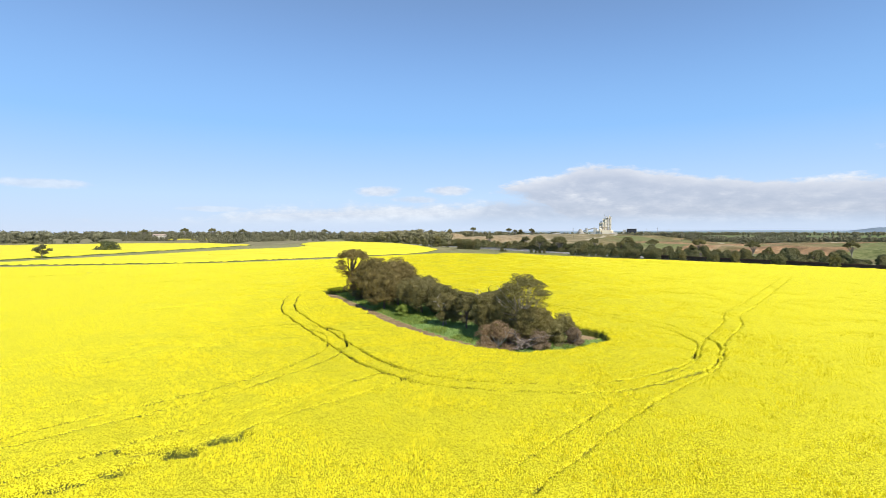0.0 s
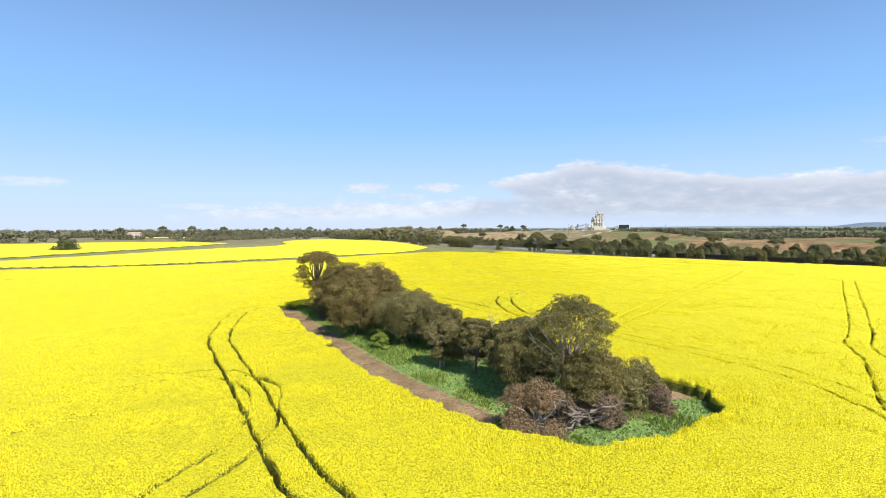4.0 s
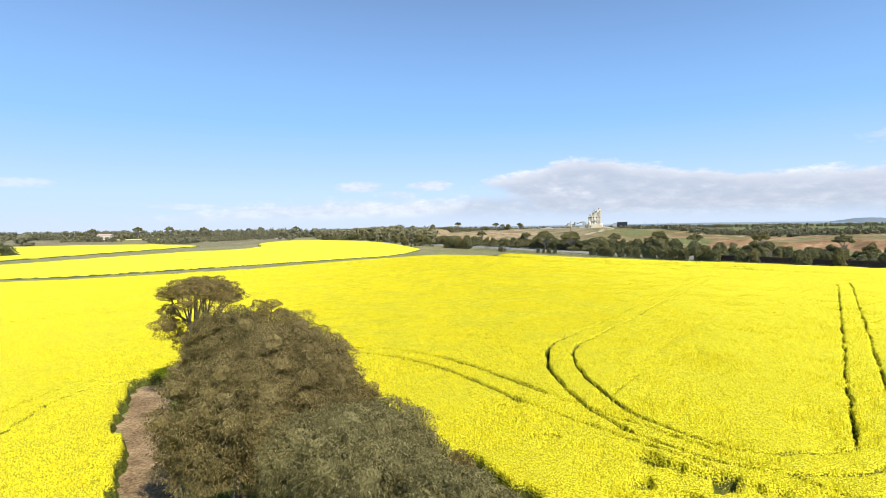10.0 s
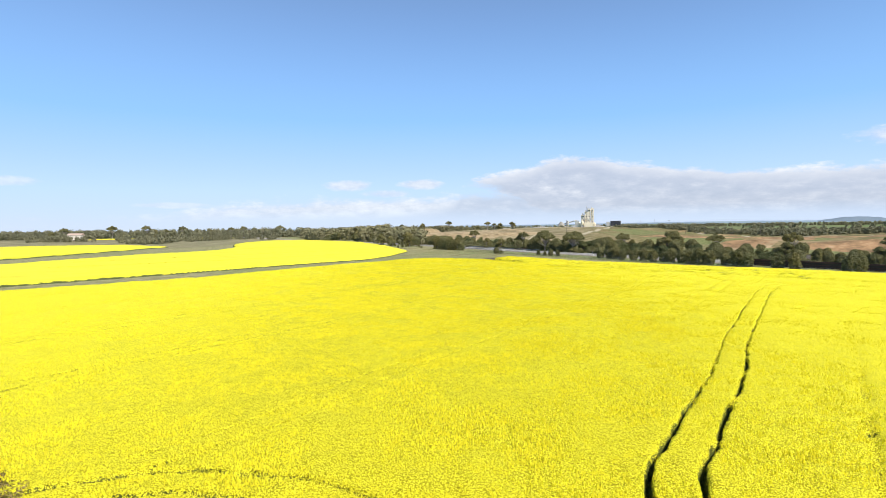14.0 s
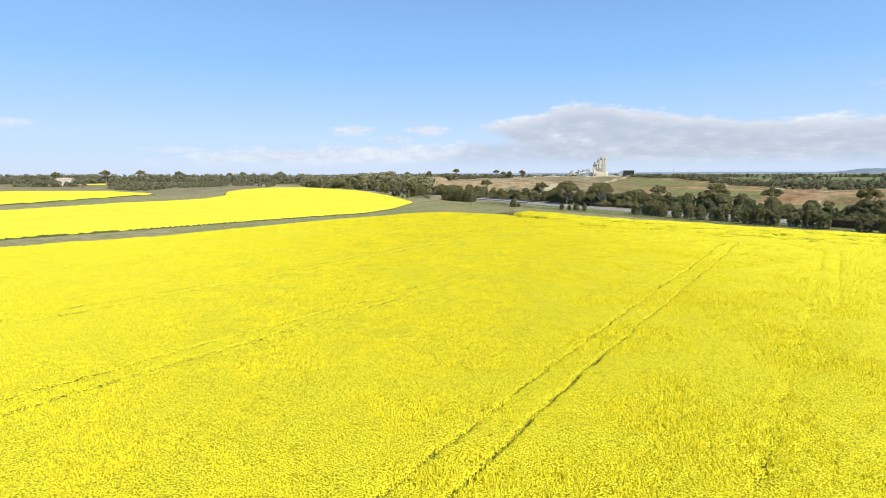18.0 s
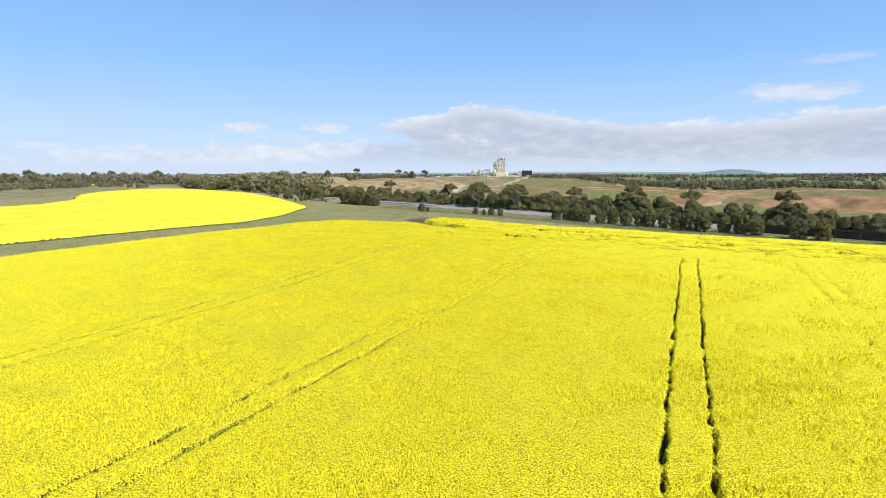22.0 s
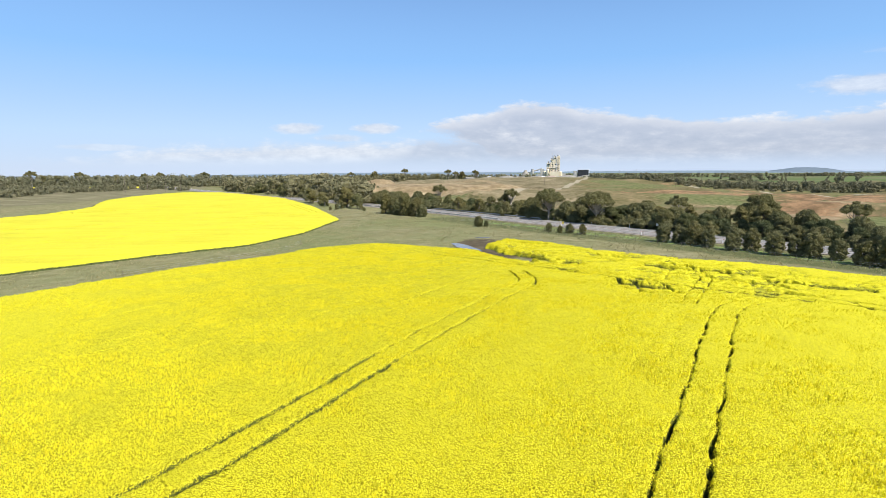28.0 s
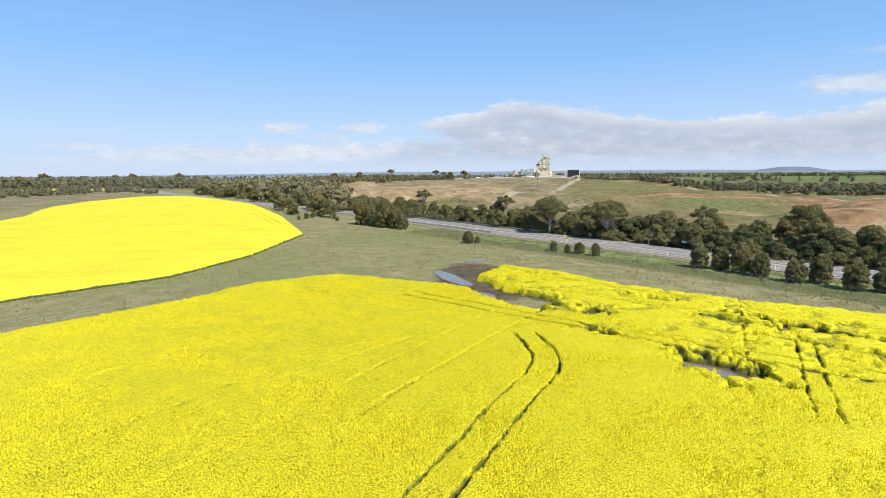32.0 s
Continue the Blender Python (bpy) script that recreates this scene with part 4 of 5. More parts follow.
def place(ob, x, y, rz=0.0, s=1.0, label="", category="tree", group=""):
    ob.matrix_basis = pose(x, y, float(soil(x, y)), 0, 0, rz) @ Matrix.Diagonal((s, s, s, 1))
    return tagged(ob, label, category, group)


# the island of trees in the main field
place(tree("gum_tree", 1, 11.3, 4.0, 0.56, 20, 60000, 0.11, gum_leaf, bark_mat, 0.55, 0.76, 0.3, 0.5, 2, form="umbrella", extra=[(-2.6, -0.6, 6.6, 1.5, 1.4, 0.9), (-1.6, 0.4, 5.2, 1.2, 1.2, 0.8), (-2.9, 0.2, 7.8, 1.0, 1.0, 0.6), (1.2, -1.2, 4.6, 2.3, 2.1, 1.7), (0.4, -1.6, 2.4, 2.3, 2.0, 1.7), (2.4, -0.6, 6.0, 1.7, 1.6, 1.2)]), -22.9, 119.5, 0, 1, "tall umbrella-shaped gum tree with an open crown in the canola")
place(tree("gum_tree", 2, 9.4, 4.2, 0.35, 34, 110000, 0.11, gum_leaf, bark_mat, 0.75, 0.1, 0.8, form="dome"), -17.5, 113, 0, 1, "broad drooping olive gum tree in the tree island")
place(tree("gum_tree", 3, 9.5, 4.5, 0.3, 38, 135000, 0.11, gum_leaf, bark_mat, 0.75, 0.12, 0.8, form="dome"), -10.8, 106.2, 70, 1, "dense rounded drooping gum tree above the dirt strip")
place(tree("gum_tree", 4, 8.6, 4.1, 0.3, 34, 105000, 0.11, gum_leaf, bark_mat, 0.8, 0.03, 0.8, form="dome"), -13.3, 102.7, 140, 1, "dense drooping gum tree beside the green verge")
place(tree("gum_tree", 5, 7.2, 4.7, 0.3, 38, 115000, 0.115, dusk_leaf, bark_mat, 0.75, 0.02, 0.8, form="dome"), -5.2, 98.2, 200, 1, "broad rounded gum tree with hanging foliage")
place(tree("gum_tree", 6, 5.9, 3.3, 0.3, 26, 62000, 0.125, dusk_leaf, bark_mat, 0.8, 0.02, 0.6, form="dome"), -0.9, 94.2, 30, 1, "compact dark green rounded tree in the island")
place(tree("gum_tree", 7, 9.0, 2.9, 0.5, 18, 26000, 0.11, gum_leaf, bark_mat, 0.6, 0.6, 0.5, 0.3, 2, form="umbrella", extra=[(0.3, -1.0, 4.2, 1.9, 1.8, 1.6), (-0.8, 0.6, 2.6, 1.9, 1.8, 1.6)]), -16.4, 118, 80, 1, "rounded gum tree with a thin sunlit crown")
place(tree("gum_tree", 8, 5.6, 2.3, 0.4, 13, 20000, 0.16, dusk_leaf, pale_bark_mat, 0.7, 0.25, 0.6, 0.45, 6, thick=0.6), 0.0, 86.7, 10, 1, "small half-dead gum with bare pale branches")
place(tree("gum_tree", 9, 6.2, 2.3, 0.45, 16, 26000, 0.16, dusk_leaf, bark_mat, 0.8, 0.4, 0.7, 0.6, 2, form="dome", thick=0.8), 3.4, 83.2, 50, 1, "small gum with a straight dark trunk")
place(tree("gum_tree", 10, 6.6, 2.8, 0.35, 24, 40000, 0.16, dusk_leaf, bark_mat, 0.8, 0.05, 0.7, form="dome"), 7.0, 80.6, 90, 1, "bushy olive gum in the tree island")
place(tree("gum_tree", 11, 9.6, 4.1, 0.42, 24, 25000, 0.14, dusk_leaf, pale_bark_mat, 0.6, 0.62, 0.6, 0.3, 15, form="umbrella", thick=0.85, extra=[(-2.0, -1.2, 4.6, 1.7, 1.6, 1.2), (2.0, 1.0, 4.4, 1.7, 1.6, 1.2), (0.4, -2.4, 3.4, 1.6, 1.5, 1.2), (-2.8, 1.0, 5.6, 1.6, 1.5, 1.0)]), 11.2, 73.8, 0, 1, "large open gum with pale twisted limbs")
place(tree("gum_tree", 12, 7.0, 3.3, 0.3, 30, 52000, 0.16, dusk_leaf, bark_mat, 0.8, 0.03, 0.6, 0.7, 3, form="dome"), 7.7, 76.2, 40, 1, "dense drooping gum with dead twigs")
place(tree("gum_tree", 13, 5.2, 3.1, 0.3, 26, 40000, 0.16, dusk_leaf, pale_bark_mat, 0.8, 0.0, 0.6, 0.65, 6, form="dome", thick=0.7), 12.6, 71.6, 120, 1, "leaning gum with grey bare branches low down")
for n, (bx, by, bh, bs, mat, lab) in enumerate([(7.4, 67.8, 4.0, 2.5, brown_leaf, "reddish brown dried shrub beside the canola"), (9.4, 69.6, 2.6, 1.6, brown_leaf, "low tangled grey brown shrub under the gums"),
                                               (16.6, 73.2, 3.9, 2.8, olive_leaf, "dark olive rounded shrub"), (18.3, 72.0, 2.4, 1.5, brown_leaf, "reddish brown shrub near the bare patch"), (13.0, 69.6, 2.6, 1.8, brown_leaf, "low shrub of dry brown twigs"),
                                               (15.5, 77.5, 2.6, 2.2, green_leaf, "low spreading green shrub"), (-8.6, 95.2, 2.2, 1.1, weed_leaf, "yellow green shrub on the verge"), (-20, 115, 2.6, 1.7, green_leaf, "leafy shrub under the gums"),
                                               (2.4, 92, 3.0, 2.2, green_leaf, "green shrub against the canola"), (4.6, 89.6, 2.6, 2.1, green_leaf, "dense green shrub along the crop edge"), (6.6, 86.6, 2.4, 1.9, green_leaf, "low dense green shrub along the crop edge"), (0.9, 97.4, 2.6, 2.0, green_leaf, "dull green shrub below the gums"), (8.8, 83.8, 2.4, 1.8, olive_leaf, "olive shrub between gums and crop"), (-0.5, 101, 3.0, 2.2, gum_leaf, "olive shrub against the canola"), (-8, 113, 3.4, 2.4, gum_leaf, "olive shrub behind the gums")]):
    place(tree("shrub", 30 + n, bh, bs, 0.2, 13, 14000, 0.15, mat, pale_bark_mat if mat is brown_leaf else bark_mat, 0.8, 0.05, 0.1, 0.7 if mat is not brown_leaf else 0.5, 8 if mat is brown_leaf else 0), bx, by, 40 * n, 1, lab, "shrub")

def dead_tree(seed, H, x, y, label):
    """A bare pale snag: forked crooked limbs and twigs."""
    rnd = random.Random(seed)
    root = new("dead_tree")
    bm = bmesh.new()
    pts = limb(bm, (0, 0, -0.3), (0.3, 0.1, 0.5 * H), 0.15, 0.11, rnd, 3, 0.05)
    part("trunk", bm, pale_bark_mat, root)
    for k in range(5):
        ang = k * 2.4 + rnd.uniform(-0.4, 0.4)
        bm = bmesh.new()
        tip = Vector((math.cos(ang) * 0.24 * H, math.sin(ang) * 0.24 * H, H * rnd.uniform(0.78, 1.0)))
        mid = limb(bm, pts[-1] * rnd.uniform(0.7, 1.0), tip, 0.085, 0.03, rnd, 4, 0.1)
        for p in mid[2:]:
            limb(bm, p, p + Vector((rnd.uniform(-0.8, 0.8), rnd.uniform(-0.8, 0.8), rnd.uniform(0.1, 0.8))), 0.03, 0.012, rnd, 3, 0.12)
        part("limb", bm, pale_bark_mat, root)
    return place(root, x, y, 0, 1, label)


dead_tree(91, 6.6, 6.2, 81.2, "bare dead tree with pale forked limbs")
dead_tree(92, 4.6, -0.6, 86.0, "small bare tree with pale twigs beside the verge")

def fallen_branches(x, y, label):
    """A heap of bare grey boughs, each forked and bent, lying over one another."""
    rnd = random.Random(77)
    root = new("fallen_branches")
    for k in range(24):
        ang, long = rnd.uniform(-3.0, 0.9), rnd.uniform(1.6, 3.8)
        foot = Vector((rnd.uniform(-1.4, 1.4), rnd.uniform(0.0, 1.6), rnd.uniform(0.0, 1.5)))
        tip = foot + Vector((math.cos(ang) * long, math.sin(ang) * long * 0.5, rnd.uniform(-0.8, 1.8)))
        tip.z = max(tip.z, 0.05)
        bm = bmesh.new()
        pts = limb(bm, foot, tip, rnd.uniform(0.06, 0.13), 0.03, rnd, 4, 0.1)
        for p in pts[1:-1]:
            end = p + Vector((rnd.uniform(-1, 1), rnd.uniform(-1, 1), rnd.uniform(-0.1, 0.8)))
            end.z = max(end.z, 0.03)
            limb(bm, p, end, 0.035, 0.012, rnd, 3, 0.12)
        part("bough", bm, dead_bark_mat, root)
    return place(root, x, y, 0, 1, label, "fallen branches")


fallen_branches(10.6, 68.0, "tangle of bare grey fallen boughs beside a brown shrub")

# models for the repeated trees, out of the way behind the first view until copied
ROAD_GUMS = [tree("roadside_gum", 50, 11.5, 4.0, 0.5, 18, 15000, 0.34, olive_leaf, pale_bark_mat, 0.6, 0.66, 0.4, 0.55, 3, slim=0.24, form="umbrella", thick=0.8), tree("roadside_gum", 51, 8.0, 3.3, 0.3, 34, 20000, 0.28, green_leaf, bark_mat, 0.8, 0.08, 0.6, slim=0.24, form="dome"),
             tree("roadside_gum", 52, 9.5, 3.3, 0.35, 30, 17000, 0.28, olive_leaf, bark_mat, 0.7, 0.25, 0.6, slim=0.26), tree("roadside_gum", 53, 6.5, 3.1, 0.25, 28, 16000, 0.27, dark_leaf, bark_mat, 0.8, 0.1, 0.5, slim=0.26),
             tree("roadside_gum", 54, 7.2, 2.7, 0.3, 28, 16000, 0.27, olive_leaf, pale_bark_mat, 0.8, 0.2, 0.6, slim=0.26)]
BUSH = [tree("roadside_bush", 56, 3.6, 2.9, 0.15, 13, 8000, 0.30, green_leaf, bark_mat, 0.75, 0.05, 0.4, slim=0.26), tree("roadside_bush", 57, 3.0, 2.6, 0.15, 12, 7000, 0.30, dark_leaf, bark_mat, 0.8, 0.05, 0.4, slim=0.26)]
YOUNG = [tree("young_gum", 60, 4.6, 1.75, 0.15, 16, 8000, 0.24, green_leaf, bark_mat, 0.9, -0.2, 0.3, slim=0.26, form="dome"), tree("young_gum", 61, 4.1, 1.75, 0.15, 15, 8000, 0.24, green_leaf, bark_mat, 0.95, -0.2, 0.3, slim=0.26, form="dome"), tree("young_gum", 62, 5.0, 1.85, 0.15, 16, 8000, 0.24, olive_leaf, bark_mat, 0.95, -0.2, 0.3, slim=0.26, form="dome")]
_rt = random.Random(4)


def at_road(a, s):
    bend = 7.0 * float(smooth(np.array(-a), 60, 260))
    p = ROAD_AT + ROAD_ALONG * a + ROAD_OUT * (s - bend)
    return float(p[0]), float(p[1])


def first_or_copy(models, used, k, x, y, rz, s, label, group):
    if k not in used:
        used.add(k)
        return place(models[k], x, y, rz, s, label, "tree", group)
    out = copy_thing(models[k], Matrix.Identity(4))
    out.matrix_basis = pose(x, y, float(soil(x, y)), 0, 0, rz) @ Matrix.Diagonal((s, s, s, 1))
    return tagged(out, label, "tree", group)


_used, _yused, _bused = set(), set(), set()
LABELS = ["tall open gum with pale limbs beside the highway", "bushy green gum in the belt along the highway", "olive gum with hanging leaves in the roadside belt", "low dark bushy tree in the roadside belt", "small olive gum with a pale trunk by the road"]
place(tree("roadside_gum", 64, 11.5, 5.7, 0.4, 34, 26000, 0.26, olive_leaf, pale_bark_mat, 0.6, 0.6, 0.4, 0.5, 5, slim=0.24, form="umbrella", thick=0.9), 55.5, 392, 0, 1.0, "broad umbrella-shaped gum with pale limbs beside the highway", "tree", "roadside trees")
place(tree("roadside_gum", 65, 11.4, 5.5, 0.38, 34, 24000, 0.26, olive_leaf, pale_bark_mat, 0.6, 0.6, 0.4, 0.5, 6, slim=0.24, form="umbrella", thick=1.0), 67, 376, 120, 1.0, "broad flat-topped gum with twisted pale limbs", "tree", "roadside trees")
place(tree("roadside_gum", 58, 11.5, 5.6, 0.4, 34, 34000, 0.26, olive_leaf, pale_bark_mat, 0.7, 0.35, 0.6, 0.5, 4, slim=0.26, form="umbrella", thick=0.9, extra=[(-2.4, -1.2, 4.4, 2.2, 2.0, 1.6), (2.6, 1.0, 4.0, 2.2, 2.0, 1.6), (0.4, -2.8, 3.4, 2.0, 2.0, 1.6)]), 108, 352, 30, 1.0, "large spreading gum that stands above the roadside belt", "tree", "roadside trees")
a = -330.0
while a < 330:
    for row in range(3):
        k = _rt.choice((1, 1, 2, 3, 3, 4)) if row else _rt.choice((1, 3, 3, 4))
        x, y = at_road(a + _rt.uniform(-2, 2), 15 + 6.5 * row + _rt.uniform(-2, 2))
        if _rt.random() < (0.9 if a < 70 else 0.8):
            first_or_copy(ROAD_GUMS, _used, k, x, y, _rt.uniform(0, 360), _rt.uniform(0.6, 1.0) if a < 70 else _rt.uniform(0.5, 0.9), LABELS[k], "roadside trees")
    for row in range(2):
        x, y = at_road(a + _rt.uniform(0, 5), 14.5 + 7 * row + _rt.uniform(-1.5, 1.5))
        first_or_copy(BUSH, _bused, row, x, y, _rt.uniform(0, 360), _rt.uniform(0.75, 1.25), "low bushy undergrowth in the roadside belt", "roadside bushes")
    a += 5.6
for a, s, k in [(15, 24, 0), (45, 21, 1), (60, 26, 0), (88, 30, 0), (-60, 28, 0), (-110, 30, 0), (120, 26, 0), (150, 60, 0), (-20, 30, 2), (40, 22, 2), (18, 17, 1)]:
    x, y = at_road(a, s)
    first_or_copy(ROAD_GUMS, _used, k, x, y, a * 7, 0.9 + 0.1 * (a % 3) / 2, LABELS[k], "roadside trees")
for n, a in enumerate([29 + 4.1 * k for k in range(16)] + [101, 106, 118, 121, 133, 149, 152, 171, 190, 214, 240]):
    x, y = at_road(a + _rt.uniform(-1.2, 1.2), -9.5 + _rt.uniform(-1.6, 1.6))
    first_or_copy(YOUNG, _yused, n % 3, x, y, n * 47, _rt.uniform(0.95, 1.25), "young bushy gum on the near verge of the highway", "young verge trees")
for x, y, s in [(26.8, 373, 0.85), (29.2, 372.2, 0.45), (45.5, 357, 0.6), (48, 354, 0.5), (50.4, 352.5, 0.7), (53, 349, 0.6), (8, 411, 1.5), (4, 414, 1.7), (-1, 421, 1.5), (10, 408, 1.2), (-4, 424, 1.6), (1, 418, 1.3), (-27, 447, 0.6), (-25, 452, 0.5), (-29.5, 444, 0.4), (-16, 446, 0.5), (-14, 438, 0.4)]:
    first_or_copy(YOUNG, _yused, int(x * 7) % 3, x, y, x * 31, s, "small rounded gum in the grassy paddock", "paddock trees")
place(tree("paddock_bush", 70, 8.5, 8.0, 0.15, 14, 4200, 0.8, dark_leaf, bark_mat, 0.7, 0.1, 0.3), -262, 372, 0, 1, "large dark dense tree in the far canola")
place(tree("paddock_bush", 71, 8.0, 4.0, 0.3, 8, 1800, 0.6, green_leaf, bark_mat, 0.6, 0.3, 0.3, 0.5), -231, 277, 0, 1, "lone scraggy tree on the grass strip")


def woodland(name, spots, label, tall=(9, 15), seed=3, mat=None, wide=(0.32, 0.5)):
    """A far wood: one sheet of many clumped crowns and stems."""
    rs = np.random.RandomState(seed)
    clumps = []
    V, F, base = [], [], 0
    for x, y in spots:
        h, z = rs.uniform(*tall), float(soil(x, y))
        w = h * rs.uniform(*wide)
        for k in range(5):
            ang, out = rs.uniform(0, 6.3), w * rs.uniform(0.1, 0.8) * (0.4 + 0.25 * k)
            r = w * rs.uniform(0.5, 0.8)
            clumps.append((x + math.cos(ang) * out, y + math.sin(ang) * out, z + h * (0.9 - 0.2 * k) - r * 0.4, r, r, r * rs.uniform(0.55, 0.9)))
    me = crown_mesh(name, clumps, 26 * len(clumps), 1.1, seed, mat or far_leaf, 0.3, 0.8, 0.3, 0.3)
    return tagged(new(name, me), label, "woodland", kind="stuff")


def scatter(poly, step, seed, gaps=0.0):
    rs = np.random.RandomState(seed)
    xs, ys = [p[0] for p in poly], [p[1] for p in poly]
    X, Y = np.meshgrid(np.arange(min(xs), max(xs), step), np.arange(min(ys), max(ys), step))
    X, Y = X.ravel() + rs.uniform(-0.9, 0.9, X.size) * step, Y.ravel() + rs.uniform(-0.9, 0.9, X.size) * step
    ok = (signed(X, Y, poly) > 0) & (wobble(X, Y, 5 * step, seed) + 0.25 * rs.rand(X.size) >= gaps)
    return list(zip(X[ok], Y[ok]))


woodland("woodland", scatter([(-75, 560), (-40, 520), (-22, 470), (-8, 480), (-30, 560), (-70, 650), (-130, 760), (-190, 800), (-150, 690), (-120, 650)], 6.5, 1), "olive gum woodland beyond the yellow rise", (8, 13), 21)
woodland("woodland", scatter([(-760, 830), (-470, 850), (-270, 845), (-200, 835), (-180, 900), (-330, 960), (-800, 940)], 11, 2), "dark belt of trees on the plain", (6, 14), 22)
woodland("woodland", scatter([(-900, 560), (-560, 520), (-420, 600), (-700, 680)], 14, 7), "dense rounded trees beyond the canola", (10, 15), 27)
woodland("woodland", scatter([(-330, 640), (-250, 560), (-195, 560), (-190, 720), (-260, 800), (-420, 780)], 9, 41, 0.72), "scattered olive scrub on dry grass", (2.5, 6), 42, None, (0.4, 0.6))
woodland("woodland", scatter([(-485, 712), (-425, 708), (-420, 738), (-485, 741)], 8, 12), "clump of trees round a farmhouse", (5, 8), 33)
woodland("woodland", scatter([(-330, 960), (-100, 900), (60, 1010), (40, 1050), (-260, 1010)], 10, 3), "distant line of gum trees", (5, 10), 23)
woodland("woodland", scatter([(330, 600), (520, 540), (900, 560), (900, 620), (480, 640), (400, 720), (330, 900), (290, 1000), (270, 980), (320, 800)], 7, 4, 0.30), "belt of gums beyond the quarry", (3.0, 7.5), 24)
woodland("woodland", scatter([(520, 1000), (1600, 900), (2000, 1100), (900, 1250), (560, 1100)], 15, 5, 0.86), "scattered far trees on green paddocks", (7, 11), 25)
woodland("woodland", scatter([(300, 1570), (900, 1450), (1900, 1540), (2600, 1920), (2600, 1960), (1200, 1560), (500, 1640)], 13, 8, 0.35), "far dark tree line on the horizon", (4, 11), 29)
woodland("woodland", scatter([(-1900, 1500), (-700, 1320), (250, 1520), (260, 1600), (-800, 1440), (-1900, 1640)], 20, 6, 0.2), "far wooded plain", (5, 10), 26)
for n, (x, y, k) in enumerate([(-345, 962, 1.7), (-331, 972, 1.75), (-318, 958, 1.6), (-436, 868, 1.55), (-420, 880, 1.5), (-404, 862, 1.45), (-385, 890, 1.5), (-352, 905, 1.4), (-470, 850, 1.5), (-540, 860, 1.5), (-560, 850, 1.45), (-255, 950, 1.45), (-230, 940, 1.4),
                             (72, 1130, 1.5), (86, 1138, 1.6), (100, 1128, 1.55), (116, 1140, 1.5), (131, 1132, 1.6), (146, 1140, 1.45), (-40, 1010, 1.5), (-66, 1016, 1.4), (8, 1060, 1.4)]):
    first_or_copy(ROAD_GUMS, _used, (0, 2, 0)[n % 3], x + 6 * math.sin(9 * n), y, 57 * n, k * (0.78 + 0.34 * ((n * 0.618) % 1)), "tall umbrella-shaped gum above the far tree line", "skyline gums")
for n in range(34):
    a, off = -118 - 7.4 * n + _rt.uniform(-2.5, 2.5), -8 - 9 * _rt.random()
    k = _rt.choice((1, 2, 2, 4))
    x, y = at_road(a, off)
    if float(signed(np.array([x]), np.array([y]), FIELD_2)[0]) > -6:
        continue
    first_or_copy(ROAD_GUMS, _used, k, x, y, 71 * n, _rt.uniform(0.7, 1.1), "olive gum with a pale trunk between paddock and highway", "near verge gums")
woodland("woodland", scatter([(-120, 1130), (60, 1150), (300, 1300), (300, 1330), (40, 1200), (-130, 1170)], 9, 9), "tree line behind the quarry rim", (5, 11), 31)


# ---- highway ----
def ribbon(name, s0, s1, a0, a1, lift, mat, step=6.0):
    """A strip along the road, following the ground."""
    V, F = [], []
    n = int((a1 - a0) / step)
    for k in range(n + 1):
        a = a0 + (a1 - a0) * k / n
        for s in (s0, s1):
            x, y = at_road(a, s)
            xm, ym = at_road(a, 5.5)
            V.append((x, y, float(soil(xm, ym)) + lift))
        for s in (s0, s1):
            x, y = at_road(a, s)
            xm, ym = at_road(a, 5.5)
            V.append((x, y, float(soil(xm, ym)) + lift - 0.5))
    for k in range(n):
        i = 4 * k
        F += [(i, i + 4, i + 5, i + 1), (i + 2, i + 6, i + 4, i), (i + 1, i + 5, i + 7, i + 3)]
    me = bpy.data.meshes.new(name)
    me.from_pydata(V, [], F)
    me.materials.append(mat)
    return new(name, me)


tagged(ribbon("road", -2.6, 12.6, -600, 520, 0.10, gravel_mat), "pale gravel shoulders of a highway", "road", kind="structure")
tagged(ribbon("road", -0.6, 4.4, -600, 520, 0.18, asphalt_mat), "grey asphalt carriageway of a highway", "road", kind="structure")
tagged(ribbon("road", 6.2, 11.2, -600, 520, 0.18, asphalt_mat), "grey asphalt far carriageway", "road", kind="structure")
for s in (-0.35, 4.1, 6.45, 10.9):
    tagged(ribbon("lane_line", s, s + 0.16, -600, 520, 0.19, paint_mat), "white painted edge line", "road marking", kind="structure")


def guide_post(x, y):
    t = thing("guide_post", x, y, float(soil(x, y)), "white plastic road guide post with a red reflector", "guide post", "guide posts")
    part("post", box(bmesh.new(), 0, 0, 0, 0.16, 0.08, 1.15), white_mat, t)
    part("reflector", box(bmesh.new(), 0, -0.05, 0.86, 0.1, 0.03, 0.2), reflector_mat, t, "red reflector")
    return t


_gp = guide_post(*at_road(-10, -1.4))
for a, s in [(18, -1.4), (40, -1.4), (-45, -1.4), (-80, -1.4), (-8, 12.2), (6, 12.2), (22, 12.2), (38, 12.2), (-24, 12.2), (-42, 12.2), (56, 12.2), (75, 12.2), (95, -1.4), (120, -1.4)]:
    x, y = at_road(a, s)
    copy_thing(_gp, pose(x, y, float(soil(x, y))))


def road_sign(x, y, w, h, tall, mat, label, rz=0):
    t = thing("road_sign", x, y, float(soil(x, y)), label, "road sign", rz=rz)
    bm = bmesh.new()
    tube(bm, (0, 0, -0.2), (0, 0, tall), 0.05, 0.05)
    part("post", bm, galv_mat, t)
    part("panel", box(bmesh.new(), 0, -0.06, tall - h, w, 0.03, h), mat, t)
    return t


